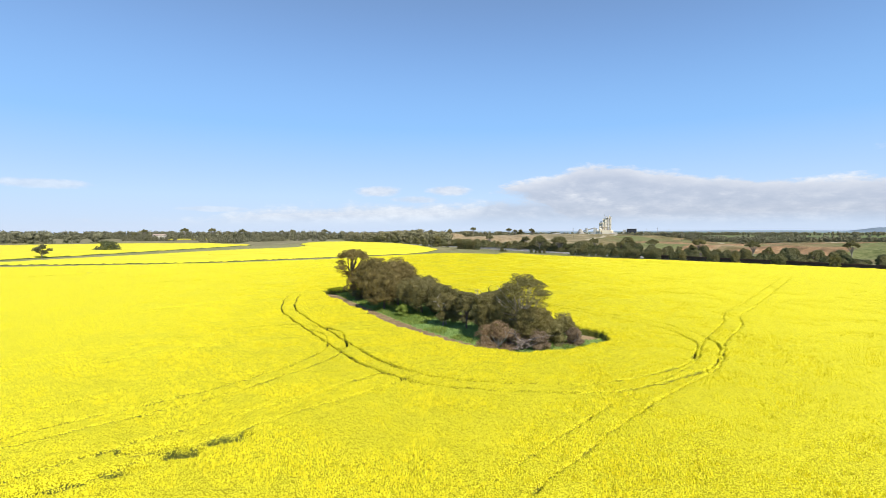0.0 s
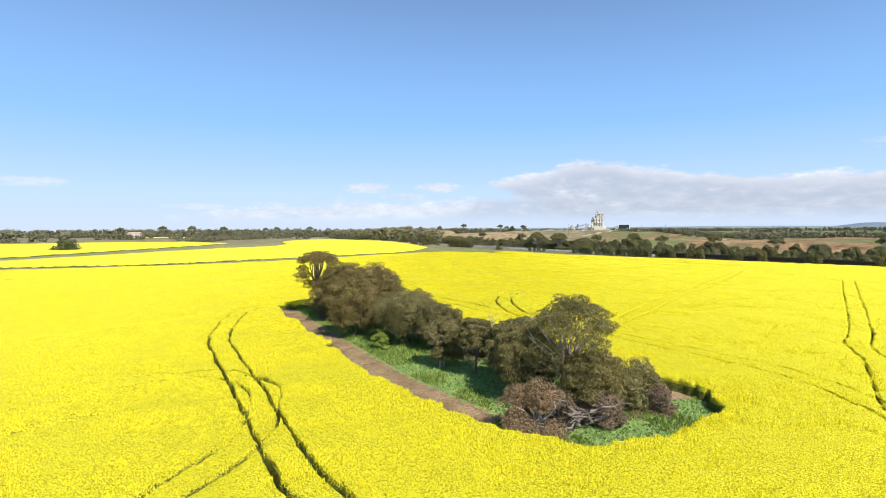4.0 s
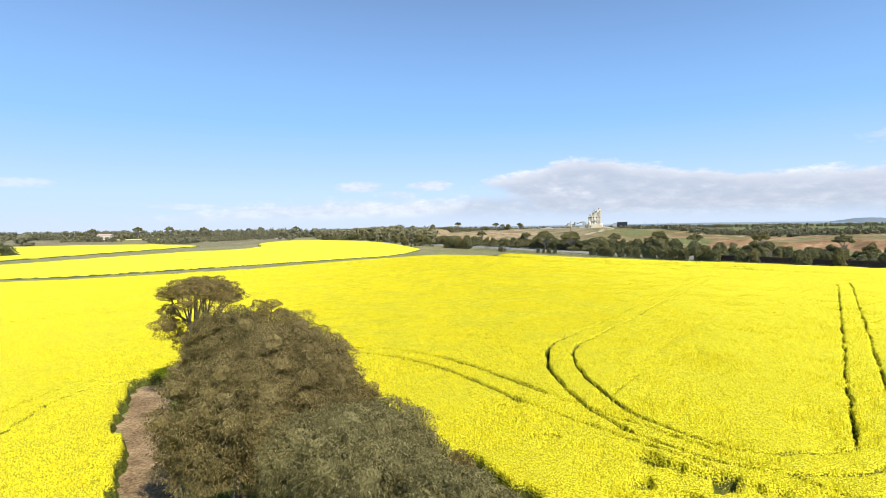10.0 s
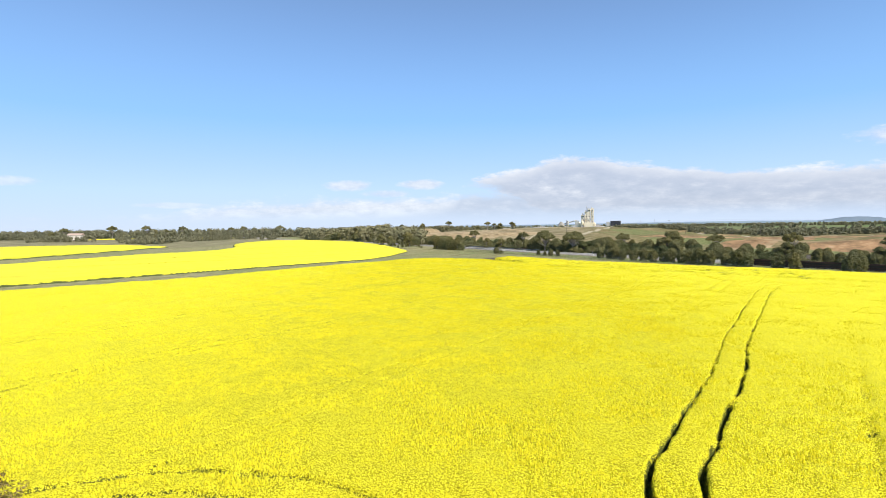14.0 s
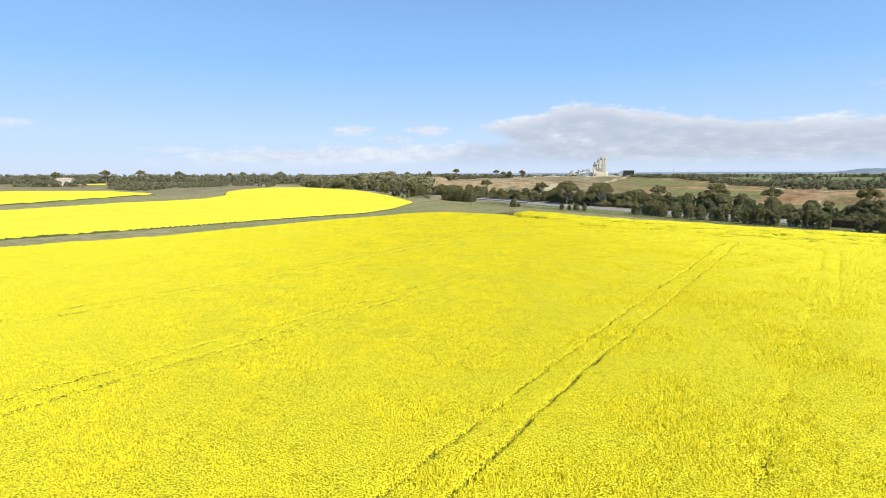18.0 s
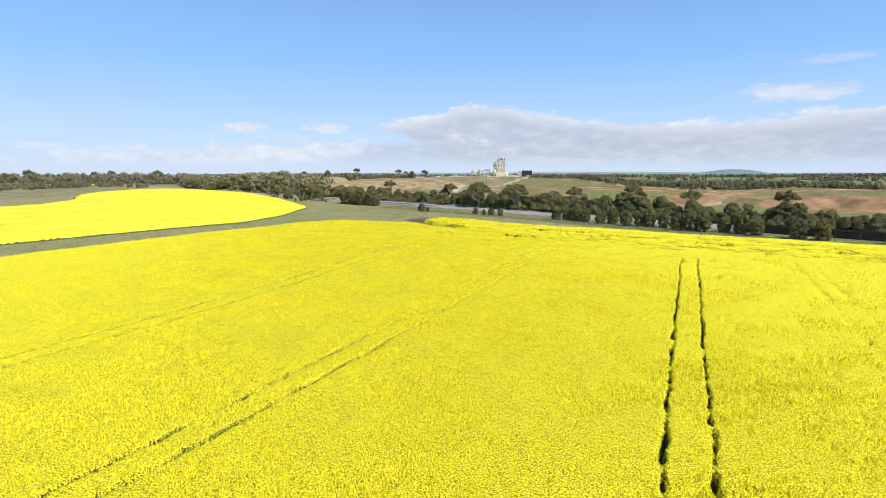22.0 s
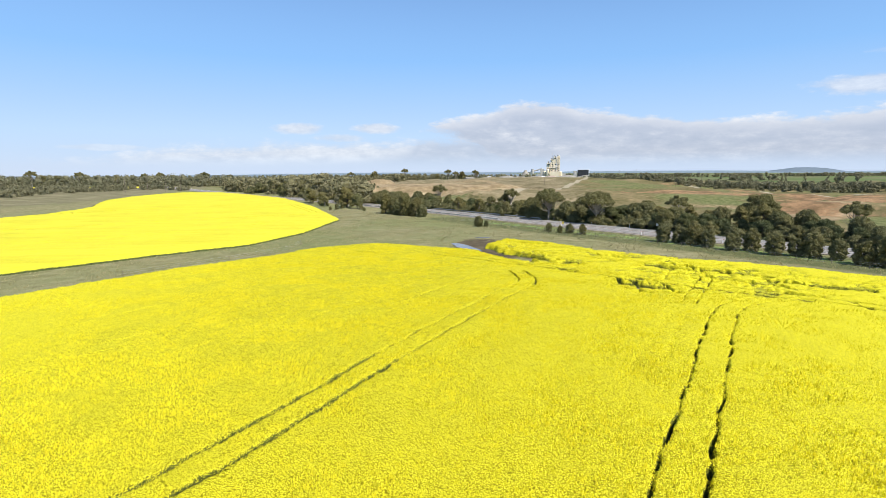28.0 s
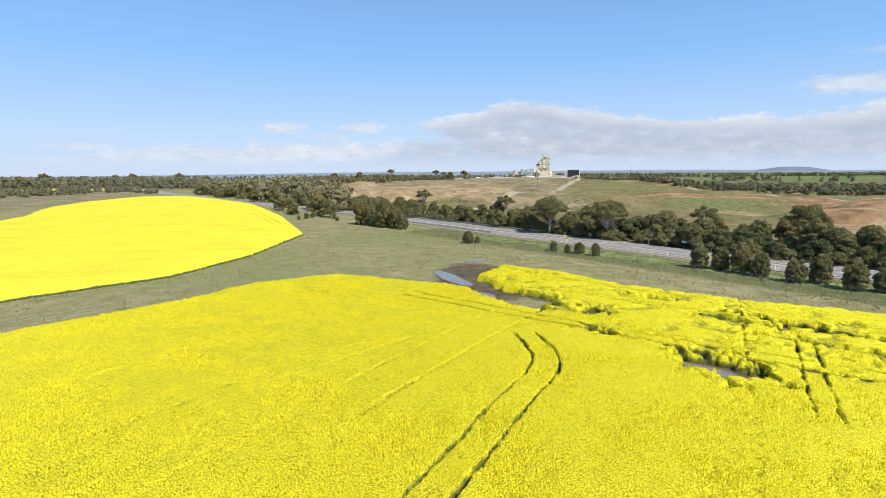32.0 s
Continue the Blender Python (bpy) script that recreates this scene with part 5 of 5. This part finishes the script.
road_sign(*at_road(-8, -3.2), 0.5, 0.7, 2.0, yellow_sign_mat, "small yellow marker sign on the verge", -30)
road_sign(*at_road(28, -2.0), 0.5, 0.6, 1.6, yellow_sign_mat, "small yellow marker sign on the verge", -30)
road_sign(*at_road(15, 13.0), 1.1, 1.2, 2.6, white_mat, "white roadside cabinet sign among the trees", -30)
road_sign(*at_road(100, 12.5), 1.2, 1.8, 3.4, timber_mat, "brown back of a road sign", -30)


def guard_rail(a0, a1, s, label):
    x0, y0 = at_road(a0, s)
    t = thing("guard_rail", x0, y0, 0, label, "guard rail")
    bm = bmesh.new()
    n = int((a1 - a0) / 4)
    for k in range(n):
        p, q = (at_road(a0 + (a1 - a0) * (k + d) / n, s) for d in (0, 1))
        mid = ((p[0] + q[0]) / 2 - x0, (p[1] + q[1]) / 2 - y0)
        z = float(soil(*p)) + 0.45
        box(bm, *mid, z, 0.08, math.dist(p, q), 0.32, math.degrees(math.atan2(q[1] - p[1], q[0] - p[0])) - 90)
    part("rail", bm, galv_mat, t)
    for k in range(n):
        p = at_road(a0 + (a1 - a0) * k / n, s)
        part("post", box(bmesh.new(), p[0] - x0, p[1] - y0, float(soil(*p)) - 0.1, 0.12, 0.12, 0.85), timber_mat, t)


guard_rail(-130, -38, -1.9, "galvanised guard rail on timber posts beside the highway")
guard_rail(-120, -30, 12.0, "galvanised guard rail along the far shoulder")


def brown_barrier(a0, a1, s):
    """The long dark barrier with rust-brown rails beside the road."""
    x0, y0 = at_road(a0, s)
    t = thing("roadside_barrier", x0, y0, 0, "long dark brown barrier with rusty rails beside the road", "barrier")
    n = int((a1 - a0) / 5)
    for k in range(n):
        p, q = (at_road(a0 + (a1 - a0) * (k + d) / n, s) for d in (0, 1))
        mx, my, rz = (p[0] + q[0]) / 2 - x0, (p[1] + q[1]) / 2 - y0, math.degrees(math.atan2(q[1] - p[1], q[0] - p[0]))
        z = float(soil(*p)) - 0.1
        part("panel", box(bmesh.new(), mx, my, z, math.dist(p, q) - 0.05, 0.16, 1.9, rz), wall_mat, t)
        for lift, tall in ((0.5, 0.16), (1.1, 0.16), (1.85, 0.45)):
            bm = box(bmesh.new(), mx, my, z + lift, math.dist(p, q), 0.3, tall, rz)
            part("rail", bm, rust_mat, t)
    return t


brown_barrier(86, 330, -3.2)


def farm_fence(pts, label, step=6.0):
    x0, y0 = pts[0]
    t = thing("wire_fence", x0, y0, 0, label, "fence")
    bm, prev = bmesh.new(), None
    for (ax, ay), (bx, by) in zip(pts, pts[1:]):
        n = max(1, int(math.hypot(bx - ax, by - ay) / step))
        for k in range(n):
            x, y = ax + (bx - ax) * k / n, ay + (by - ay) * k / n
            z = float(soil(x, y))
            pb = bmesh.new()
            tube(pb, (x - x0, y - y0, z - 0.2), (x - x0, y - y0, z + 1.25), 0.06, 0.05, 6)
            part("post", pb, timber_mat, t)
            here = Vector((x - x0, y - y0, z))
            if prev:
                for hgt in (0.4, 0.8, 1.15):
                    tube(bm, prev + Vector((0, 0, hgt)), here + Vector((0, 0, hgt)), 0.008, 0.008, 4)
            prev = here
    part("wire", bm, galv_mat, t)


farm_fence([at_road(a, -14.5) for a in (-60, 0, 60, 120, 170)], "wire and timber post fence between crop and highway")
farm_fence([(-46, 297), (-33, 312), (-24, 325), (-22, 345)], "wire fence with timber posts along the grass strip", 9)

# ---- standing water ----
def puddle(cx, cy, ra, rb, turn, label, lift=0.06):
    bm = bmesh.new()
    ring = []
    for k in range(48):
        t = k * math.tau / 48
        r = 0.8 + 0.45 * float(wobble(cx + 3 * math.cos(t), cy + 3 * math.sin(t), 1.4, 3))
        u, v = ra * r * math.cos(t), rb * r * math.sin(t)
        c, s = math.cos(radians(turn)), math.sin(radians(turn))
        ring.append(bm.verts.new((u * c - v * s, u * s + v * c, 0)))
    bm.faces.new(ring)
    ob = new("puddle", bpy.data.meshes.new("puddle"))
    bm.to_mesh(ob.data)
    bm.free()
    ob.data.materials.append(water_mat)
    rim = [float(soil(cx + ra * 0.8 * math.cos(t), cy + ra * 0.8 * math.sin(t))) for t in (0, 1, 2, 3, 4, 5)]
    ob.location = (cx, cy, max(rim) + lift)
    tagged(ob, label, "puddle", kind="structure")


puddle(16.8, 327, 7.0, 1.7, -72, "shallow muddy water reflecting the sky at the field corner")
puddle(20.3, 313.5, 2.6, 1.3, -50, "small muddy puddle beside the crop")
puddle(24.4, 303.0, 3.4, 1.3, -42, "muddy puddle in the drowned crop")
puddle(35.4, 278.6, 3.6, 1.6, -55, "muddy puddle in the drowned crop")
puddle(24, 345, 2.2, 0.8, 0, "thin puddle on the grass")


# ---- cement works ----
def cement_works():
    ox, oy = 383.0, 1498.0
    z = float(soil(ox, oy)) - 5
    t = thing("cement_works", ox, oy, z, "pale cement works tower with silos and steel frames", "cement works", rz=-16)
    p = lambda name, bm, mat, lab="": part(name, bm, mat, t, lab)  # noqa: E731
    # the preheater: three shafts of unequal height in cream cladding, with dark panels for the shade of bays and gaps
    for x, w, d, h, mat, lab in ((-10.2, 8.4, 12, 35, concrete_mat, "cream clad lower shaft"), (-2.6, 6, 14, 43, cream_mat, "cream clad middle shaft"), (4.6, 7.6, 15, 47, concrete_mat, "pale concrete main shaft"), (12.4, 6.4, 13, 50, cream_mat, "tall cream stair shaft")):
        shaft = p("tower", box(bmesh.new(), x, 0, 0, w, d, h), mat, lab)
        for k in range(0, int(h / 6.5), 2):
            # dark box on the face gives the shade inside a bay
            part("open_bay", box(bmesh.new(), x + 0.12 * w, -d / 2 - 0.05, 5.2 + 6.4 * k, w * 0.34, 0.3, 1.5), dark_mat, shaft, "dark panel painted as the shade of an open bay")
    for x, h0, h1 in ((-5.75, 6, 31), (0.35, 4, 38), (7.75, 8, 44)):
        # dark box fills the gap to stand for shade between shafts
        p("recess", box(bmesh.new(), x, 1, h0, 1.0, 10, h1 - h0), dark_mat, "dark panel painted as the shade between shafts")
    for k, x in enumerate((-12.6, -5.7, 0.4, 7.7, 13.1)):
        bm = bmesh.new()
        tube(bm, (x, -8.2, 0), (x, -8.2, 30 + 4.5 * k), 0.45, 0.45, 6)
        p("steel_column", bm, grey_steel_mat)
    for k, (x, w) in enumerate(((-9, 8), (-3, 6), (4, 8), (0, 27), (1, 24))):
        p("floor_deck", box(bmesh.new(), x, -2, (33, 41, 46, 12, 24)[k] + 0.02, w, 15, 0.6), grey_steel_mat)
    p("plant_building", box(bmesh.new(), 4, -13, 0, 22, 9, 17), cream_mat, "sunlit yellowish lower building")
    for x, y, h, r in ((-11, -11, 20, 3.2), (-18, -6, 16, 3.0), (18, -8, 15, 3.2)):
        bm = bmesh.new()
        tube(bm, (x, y, 0), (x, y, h), r, r, 20)
        tube(bm, (x, y, h), (x, y, h + 2.5), r, r * 0.3, 20)
        p("silo", bm, cream_mat, "cream cylindrical silo")
    for x, y, h0, h1, r in ((-10, 0, 33, 39, 1.8), (-3.5, 1, 41, 46, 1.6), (2.5, 0, 46, 51, 1.5), (5.6, 2, 46, 50, 1.0), (10.4, 0, 49, 53, 1.1), (-1.2, -3, 41, 56, 0.35)):
        bm = bmesh.new()
        tube(bm, (x, y, h0), (x, y, h1), r, r * 0.75, 12)
        p("duct", bm, grey_steel_mat)
    bm = bmesh.new()
    tube(bm, (-12, 2, 22), (2, 2, 44), 1.1, 1.1, 10)
    p("duct", bm, cream_mat, "sloping cream duct")
    for x, w, h in ((-24, 9, 22), (-31, 7, 12), (25, 9, 13), (33, 9, 9), (46, 12, 8)):
        p("plant_building", box(bmesh.new(), x, 0, 0, w, 12, h), grey_steel_mat, "grey steel plant building")
    bm = bmesh.new()
    tube(bm, (-66, 4, 12), (-24, 2, 23), 1.4, 1.4, 6)
    p("conveyor", bm, grey_steel_mat, "inclined conveyor gallery")
    bm = bmesh.new()
    tube(bm, (-62, 0, 0), (-62, 0, 20), 17, 2.0, 24)
    p("stockpile", bm, pile_mat, "conical pale stockpile")
    t.scale = (1.08, 1.08, 1.16)
    bm = bmesh.new()
    tube(bm, (-46, -3, 12), (-46, -3, 22), 3, 3, 12)
    p("hopper", bm, grey_steel_mat)


cement_works()


def spoil_heap(x, y, r, h, seed):
    """A lumpy heap of quarry spoil."""
    rs = np.random.RandomState(seed)
    V, F = [(0, 0, h)], []
    for i in range(1, 7):
        for k in range(20):
            t, q = k * math.tau / 20, i / 6
            rad = r * q * (1 + 0.25 * (rs.rand() - 0.5))
            V.append((rad * math.cos(t) * 1.6, rad * math.sin(t), h * (1 - q) ** 1.2 * (0.85 + 0.3 * rs.rand()) - 1.5 * q))
    for k in range(20):
        F.append((0, 1 + k, 1 + (k + 1) % 20))
        for i in range(5):
            a, b = 1 + 20 * i, 21 + 20 * i
            F.append((a + k, b + k, b + (k + 1) % 20, a + (k + 1) % 20))
    me = bpy.data.meshes.new("spoil_heap")
    me.from_pydata(V, [], F)
    me.materials.append(pile_mat)
    ob = new("spoil_heap", me)
    ob.location = (x, y, float(soil(x, y)))
    tagged(ob, "grey tan heap of quarry spoil near the works", "spoil heap", "spoil heaps")


for n, (x, y, r, h) in enumerate([(330, 1210, 30, 9), (372, 1230, 26, 8), (300, 1160, 34, 7), (402, 1215, 22, 6), (262, 1120, 28, 6), (230, 1080, 30, 5), (180, 1060, 26, 5), (340, 1130, 40, 6)]):
    spoil_heap(x, y, r, h, n)


def dark_building():
    t = thing("dark_building", 436, 1430, float(soil(436, 1430)) - 1, "black clad industrial building beside the works", "building", rz=-14)
    part("wall", box(bmesh.new(), 0, 0, 0, 24, 16, 19), dark_mat, t)
    part("roof", box(bmesh.new(), 0, 0, 19.01, 25, 17, 0.8), grey_steel_mat, t)
    part("annex", box(bmesh.new(), -18, 0, 0, 8, 12, 17), grey_steel_mat, t)
    part("frame", box(bmesh.new(), 13.2, -6, 0, 1.2, 2, 20), white_mat, t)


dark_building()


def shed(x, y, w, d, h, rz, wall, roof, label):
    t = thing("shed", x, y, float(soil(x, y)), label, "shed", rz=rz)
    part("wall", box(bmesh.new(), 0, 0, -0.5, w, d, h), wall, t)
    bm = bmesh.new()
    v = [bm.verts.new(c) for c in ((-w / 2 - 0.4, -d / 2 - 0.4, h - 0.5), (w / 2 + 0.4, -d / 2 - 0.4, h - 0.5), (w / 2 + 0.4, d / 2 + 0.4, h - 0.5), (-w / 2 - 0.4, d / 2 + 0.4, h - 0.5), (-w / 2 - 0.4, 0, h + d * 0.18), (w / 2 + 0.4, 0, h + d * 0.18))]
    for f in ((0, 1, 5, 4), (2, 3, 4, 5), (0, 4, 3), (1, 2, 5), (0, 3, 2, 1)):
        bm.faces.new([v[i] for i in f])
    part("roof", bm, roof, t)
    for k in (-0.25, 0.2):
        window = part("window", box(bmesh.new(), k * w, -d / 2 - 0.03, h * 0.3, w * 0.12, 0.08, h * 0.3), glass_mat, t)
        part("sill", box(bmesh.new(), k * w, -d / 2 - 0.09, h * 0.3 - 0.09, w * 0.13, 0.16, 0.08), white_mat, window)
    part("door", box(bmesh.new(), 0, -d / 2 - 0.04, -0.4, w * 0.1, 0.1, min(2.3, h * 0.6)), timber_mat, t)


shed(-452, 752, 16, 10, 8.0, 10, brick_wall_mat, roof_mat, "cream farmhouse with a faded terracotta roof among trees")
shed(225, 1180, 26, 12, 3.5, 20, grey_steel_mat, pile_mat, "grey works shed on the quarry rim")
shed(190, 1150, 16, 9, 3, 5, pile_mat, grey_steel_mat, "small tan works shed on the quarry rim")
shed(160, 1120, 20, 10, 3, 0, grey_steel_mat, pile_mat, "long grey works shed on the quarry rim")
shed(120, 1090, 14, 9, 3, 14, grey_steel_mat, pile_mat, "pale works shed on the quarry rim")
shed(260, 1210, 12, 8, 4, -12, grey_steel_mat, grey_steel_mat, "grey works shed on the quarry rim")


for n, (x, y, w) in enumerate([(238, 1290, 22), (276, 1300, 16), (300, 1312, 20), (205, 1268, 14), (330, 1330, 18), (180, 1240, 18)]):
    shed(x, y, w, 9, 4.2, 10 * n - 20, (white_mat, grey_steel_mat, pile_mat)[n % 3], (grey_steel_mat, roof_mat, white_mat)[n % 3], ("low white works building on the quarry rim", "low grey works shed with a terracotta roof", "low tan works shed with a pale roof")[n % 3])


def power_pole(x, y, tall, rz=0):
    t = thing("power_pole", x, y, float(soil(x, y)), "timber power pole with a crossarm", "power pole", "power poles", rz)
    bm = bmesh.new()
    tube(bm, (0, 0, -0.3), (0, 0, tall), 0.2, 0.13, 8)
    part("pole", bm, timber_mat, t)
    part("crossarm", box(bmesh.new(), 0, 0, tall - 0.9, 2.4, 0.12, 0.16), timber_mat, t)
    for k in (-1.05, 0.0, 1.05):
        bm = bmesh.new()
        tube(bm, (k, 0, tall - 0.74), (k, 0, tall - 0.5), 0.06, 0.04, 6)
        part("insulator", bm, white_mat, t)
    return t


_pp = power_pole(-195, 700, 14)
for x, y in ((-191, 660), (-237, 730), (-299, 800), (-370, 900), (-228, 670), (140, 700), (300, 707), (303, 760), (306, 815), (308, 870), (309, 925), (330, 650)):
    copy_thing(_pp, pose(x, y, float(soil(x, y)), 0, 0, x))


# ---- distant hill and cloud bank ----
def far_hill(x, y, length, height, label):
    rs = np.random.RandomState(int(abs(x)))
    xs = np.linspace(-length, length, 40)
    V, F = [], []
    for i, u in enumerate(xs):
        top = height * (math.exp(-(u / (0.4 * length)) ** 2) + 0.25 * math.exp(-((u - 0.3 * length) / (0.2 * length)) ** 2)) * (0.95 + 0.1 * rs.rand())
        V += [(u, -220, -14), (u, 0, top - 4), (u, 300, -14)]
    for i in range(39):
        F += [(3 * i, 3 * i + 3, 3 * i + 4, 3 * i + 1), (3 * i + 1, 3 * i + 4, 3 * i + 5, 3 * i + 2)]
    me = bpy.data.meshes.new("hill")
    me.from_pydata(V, [], F)
    me.materials.append(far_hill_mat)
    me.polygons.foreach_set("use_smooth", np.ones(len(me.polygons), bool))
    ob = new("hill", me)
    ob.matrix_basis = pose(x, y, float(soil(x, y)), 0, 0, -35)
    tagged(ob, label, "hill", kind="structure")


# the blue of distance haze is painted into the hill's base colour
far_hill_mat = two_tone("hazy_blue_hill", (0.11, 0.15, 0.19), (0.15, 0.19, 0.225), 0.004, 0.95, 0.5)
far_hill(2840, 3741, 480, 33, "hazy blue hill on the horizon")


def cloud_bank():
    """A far backdrop of low haze and fair-weather cloud, all round beyond the horizon."""
    R, V, F = 4800.0, [], []
    for k in range(128):
        a = math.tau * k / 128
        for z in (-160, 2600):
            V.append((R * math.sin(a), R * math.cos(a), z))
    F = [(2 * i, 2 * i + 1, (2 * i + 3) % 256, (2 * i + 2) % 256) for i in range(128)]
    me = bpy.data.meshes.new("cloud_bank")
    me.from_pydata(V, [], F)
    m = bpy.data.materials.new("cloud")
    m.use_nodes = True
    nodes, link = m.node_tree.nodes, m.node_tree.links.new
    nodes.clear()
    at = coords(nodes, link)
    xyz = nodes.new("ShaderNodeSeparateXYZ")
    link(at, xyz.inputs[0])
    turn = add(nodes, link, add(nodes, link, xyz.outputs[0], xyz.outputs[1], "ARCTAN2"), 57.2958, "MULTIPLY")   # degrees to the right of +y
    high = add(nodes, link, add(nodes, link, xyz.outputs[2], R, "DIVIDE"), 57.2958, "MULTIPLY")                 # degrees up
    com = nodes.new("ShaderNodeCombineXYZ")
    link(turn, com.inputs[0])
    link(add(nodes, link, high, 2.6, "MULTIPLY"), com.inputs[1])
    n1, n2 = noise_node(nodes, link, com.outputs[0], 0.16, 7, 0.6), noise_node(nodes, link, com.outputs[0], 0.5, 6, 0.62)
    puff = add(nodes, link, add(nodes, link, n1, 0.6, "MULTIPLY"), add(nodes, link, n2, 0.4, "MULTIPLY"))

    def layer(profile, rough, soft):
        """How deep a point lies below the ragged top of a cloud layer, whose height is given by direction, both in degrees."""
        top = nodes.new("ShaderNodeFloatCurve")
        c = top.mapping.curves[0]
        for az, el in profile[1:-1]:
            c.points.new((az + 60) / 120, el / 10)
        c.points[0].location, c.points[-1].location = (0, profile[0][1] / 10), (1, profile[-1][1] / 10)
        top.mapping.update()
        link(add(nodes, link, add(nodes, link, turn, 60), 120, "DIVIDE"), top.inputs["Value"])
        under = add(nodes, link, add(nodes, link, top.outputs[0], 10, "MULTIPLY"), high, "SUBTRACT")
        under = add(nodes, link, under, add(nodes, link, add(nodes, link, puff, -0.5), rough, "MULTIPLY"))
        return under, smooth_gate(nodes, link, under, 0.0, soft)

    deep_1, cover_1 = layer([(-60, 1.4), (-46, 2.0), (-41, 3.1), (-35, 2.2), (-28, 1.4), (-10, 1.2), (1.0, 3.0), (3.2, 5.3), (9, 6.2), (14.2, 7.4), (18.7, 6.6), (26, 5.7), (34, 5.1), (39, 5.2), (46, 5.8), (60, 6.6)], 4.2, 0.8)
    flat = add(nodes, link, high, add(nodes, link, smooth_gate(nodes, link, turn, 15, 3), 4.6, "MULTIPLY"), "SUBTRACT")
    cover_1 = add(nodes, link, cover_1, smooth_gate(nodes, link, add(nodes, link, flat, add(nodes, link, add(nodes, link, n2, -0.5), 2.0, "MULTIPLY")), -0.6, 0.5), "MULTIPLY")
    deep_2, cover_2 = layer([(-60, 1.2), (-30, 1.4), (-24, 2.4), (-14, 3.2), (-5, 3.4), (3, 3.7), (9, 4.1), (12, 3.7), (16, 2.9), (22, 1.8), (60, 1.6)], 4.6, 1.2)
    cloud = add(nodes, link, cover_1, add(nodes, link, cover_2, 0.8, "MULTIPLY"), "MAXIMUM")
    for az, el, ra, re, much in ((-10.0, 4.4, 2.6, 0.6, 0.75), (-2.3, 4.5, 2.5, 0.6, 0.8), (-6.0, 3.5, 2.8, 0.45, 0.6), (43, 7.2, 5.0, 0.9, 0.7), (45, 9.7, 3.0, 0.4, 0.3), (-41, 4.3, 4.0, 0.45, 0.5), (-27, 2.3, 3.5, 0.3, 0.4)):
        u = add(nodes, link, add(nodes, link, add(nodes, link, turn, -az), ra, "DIVIDE"), 2, "POWER")
        v = add(nodes, link, add(nodes, link, add(nodes, link, high, -el), re, "DIVIDE"), 2, "POWER")
        q = add(nodes, link, add(nodes, link, u, v), add(nodes, link, add(nodes, link, puff, -0.5), -4.0, "MULTIPLY"))
        cloud = add(nodes, link, cloud, add(nodes, link, smooth_gate(nodes, link, q, 1.3, 0.2), much, "MULTIPLY"), "MAXIMUM")
    cloud = add(nodes, link, cloud, smooth_gate(nodes, link, high, 0.2, 2.2), "MULTIPLY")
    haze = add(nodes, link, smooth_gate(nodes, link, high, 30.0, 6.0), 0.96, "MULTIPLY")
    alpha = add(nodes, link, haze, add(nodes, link, cloud, 0.9, "MULTIPLY"), "MAXIMUM")
    rim_1 = add(nodes, link, smooth_gate(nodes, link, deep_1, 1.9, 0.3), 0.20, "MULTIPLY")
    rim_2 = add(nodes, link, add(nodes, link, smooth_gate(nodes, link, deep_2, 1.3, 0.3), cover_2, "MULTIPLY"), 0.14, "MULTIPLY")
    lit = add(nodes, link, add(nodes, link, rim_1, rim_2, "MAXIMUM"), add(nodes, link, add(nodes, link, n2, 0.5, "MULTIPLY"), add(nodes, link, n1, 0.4, "MULTIPLY")))
    white = ramp(nodes, link, lit, [(0.32, (0.315, 0.36, 0.455)), (0.46, (0.36, 0.40, 0.49)), (0.60, (0.45, 0.48, 0.55)), (0.76, (0.60, 0.615, 0.65))])
    air = ramp(nodes, link, add(nodes, link, high, 25.0, "DIVIDE"), [(0.0, (0.40, 0.48, 0.62)), (0.15, (0.355, 0.485, 0.665)), (0.45, (0.185, 0.37, 0.665)), (1.0, (0.09, 0.225, 0.535))])
    em, tr, mx, out = (nodes.new(k) for k in ("ShaderNodeEmission", "ShaderNodeBsdfTransparent", "ShaderNodeMixShader", "ShaderNodeOutputMaterial"))
    link(mix(nodes, link, cloud, air, white), em.inputs[0])
    link(alpha, mx.inputs[0])
    link(tr.outputs[0], mx.inputs[1])
    link(em.outputs[0], mx.inputs[2])
    link(mx.outputs[0], out.inputs[0])
    me.materials.append(m)
    ob = new("backdrop", me)
    ob.location = (0, 120, 0)
    tagged(ob, "bank of white and grey cloud low in a blue sky", "clouds", kind="structure")


cloud_bank()
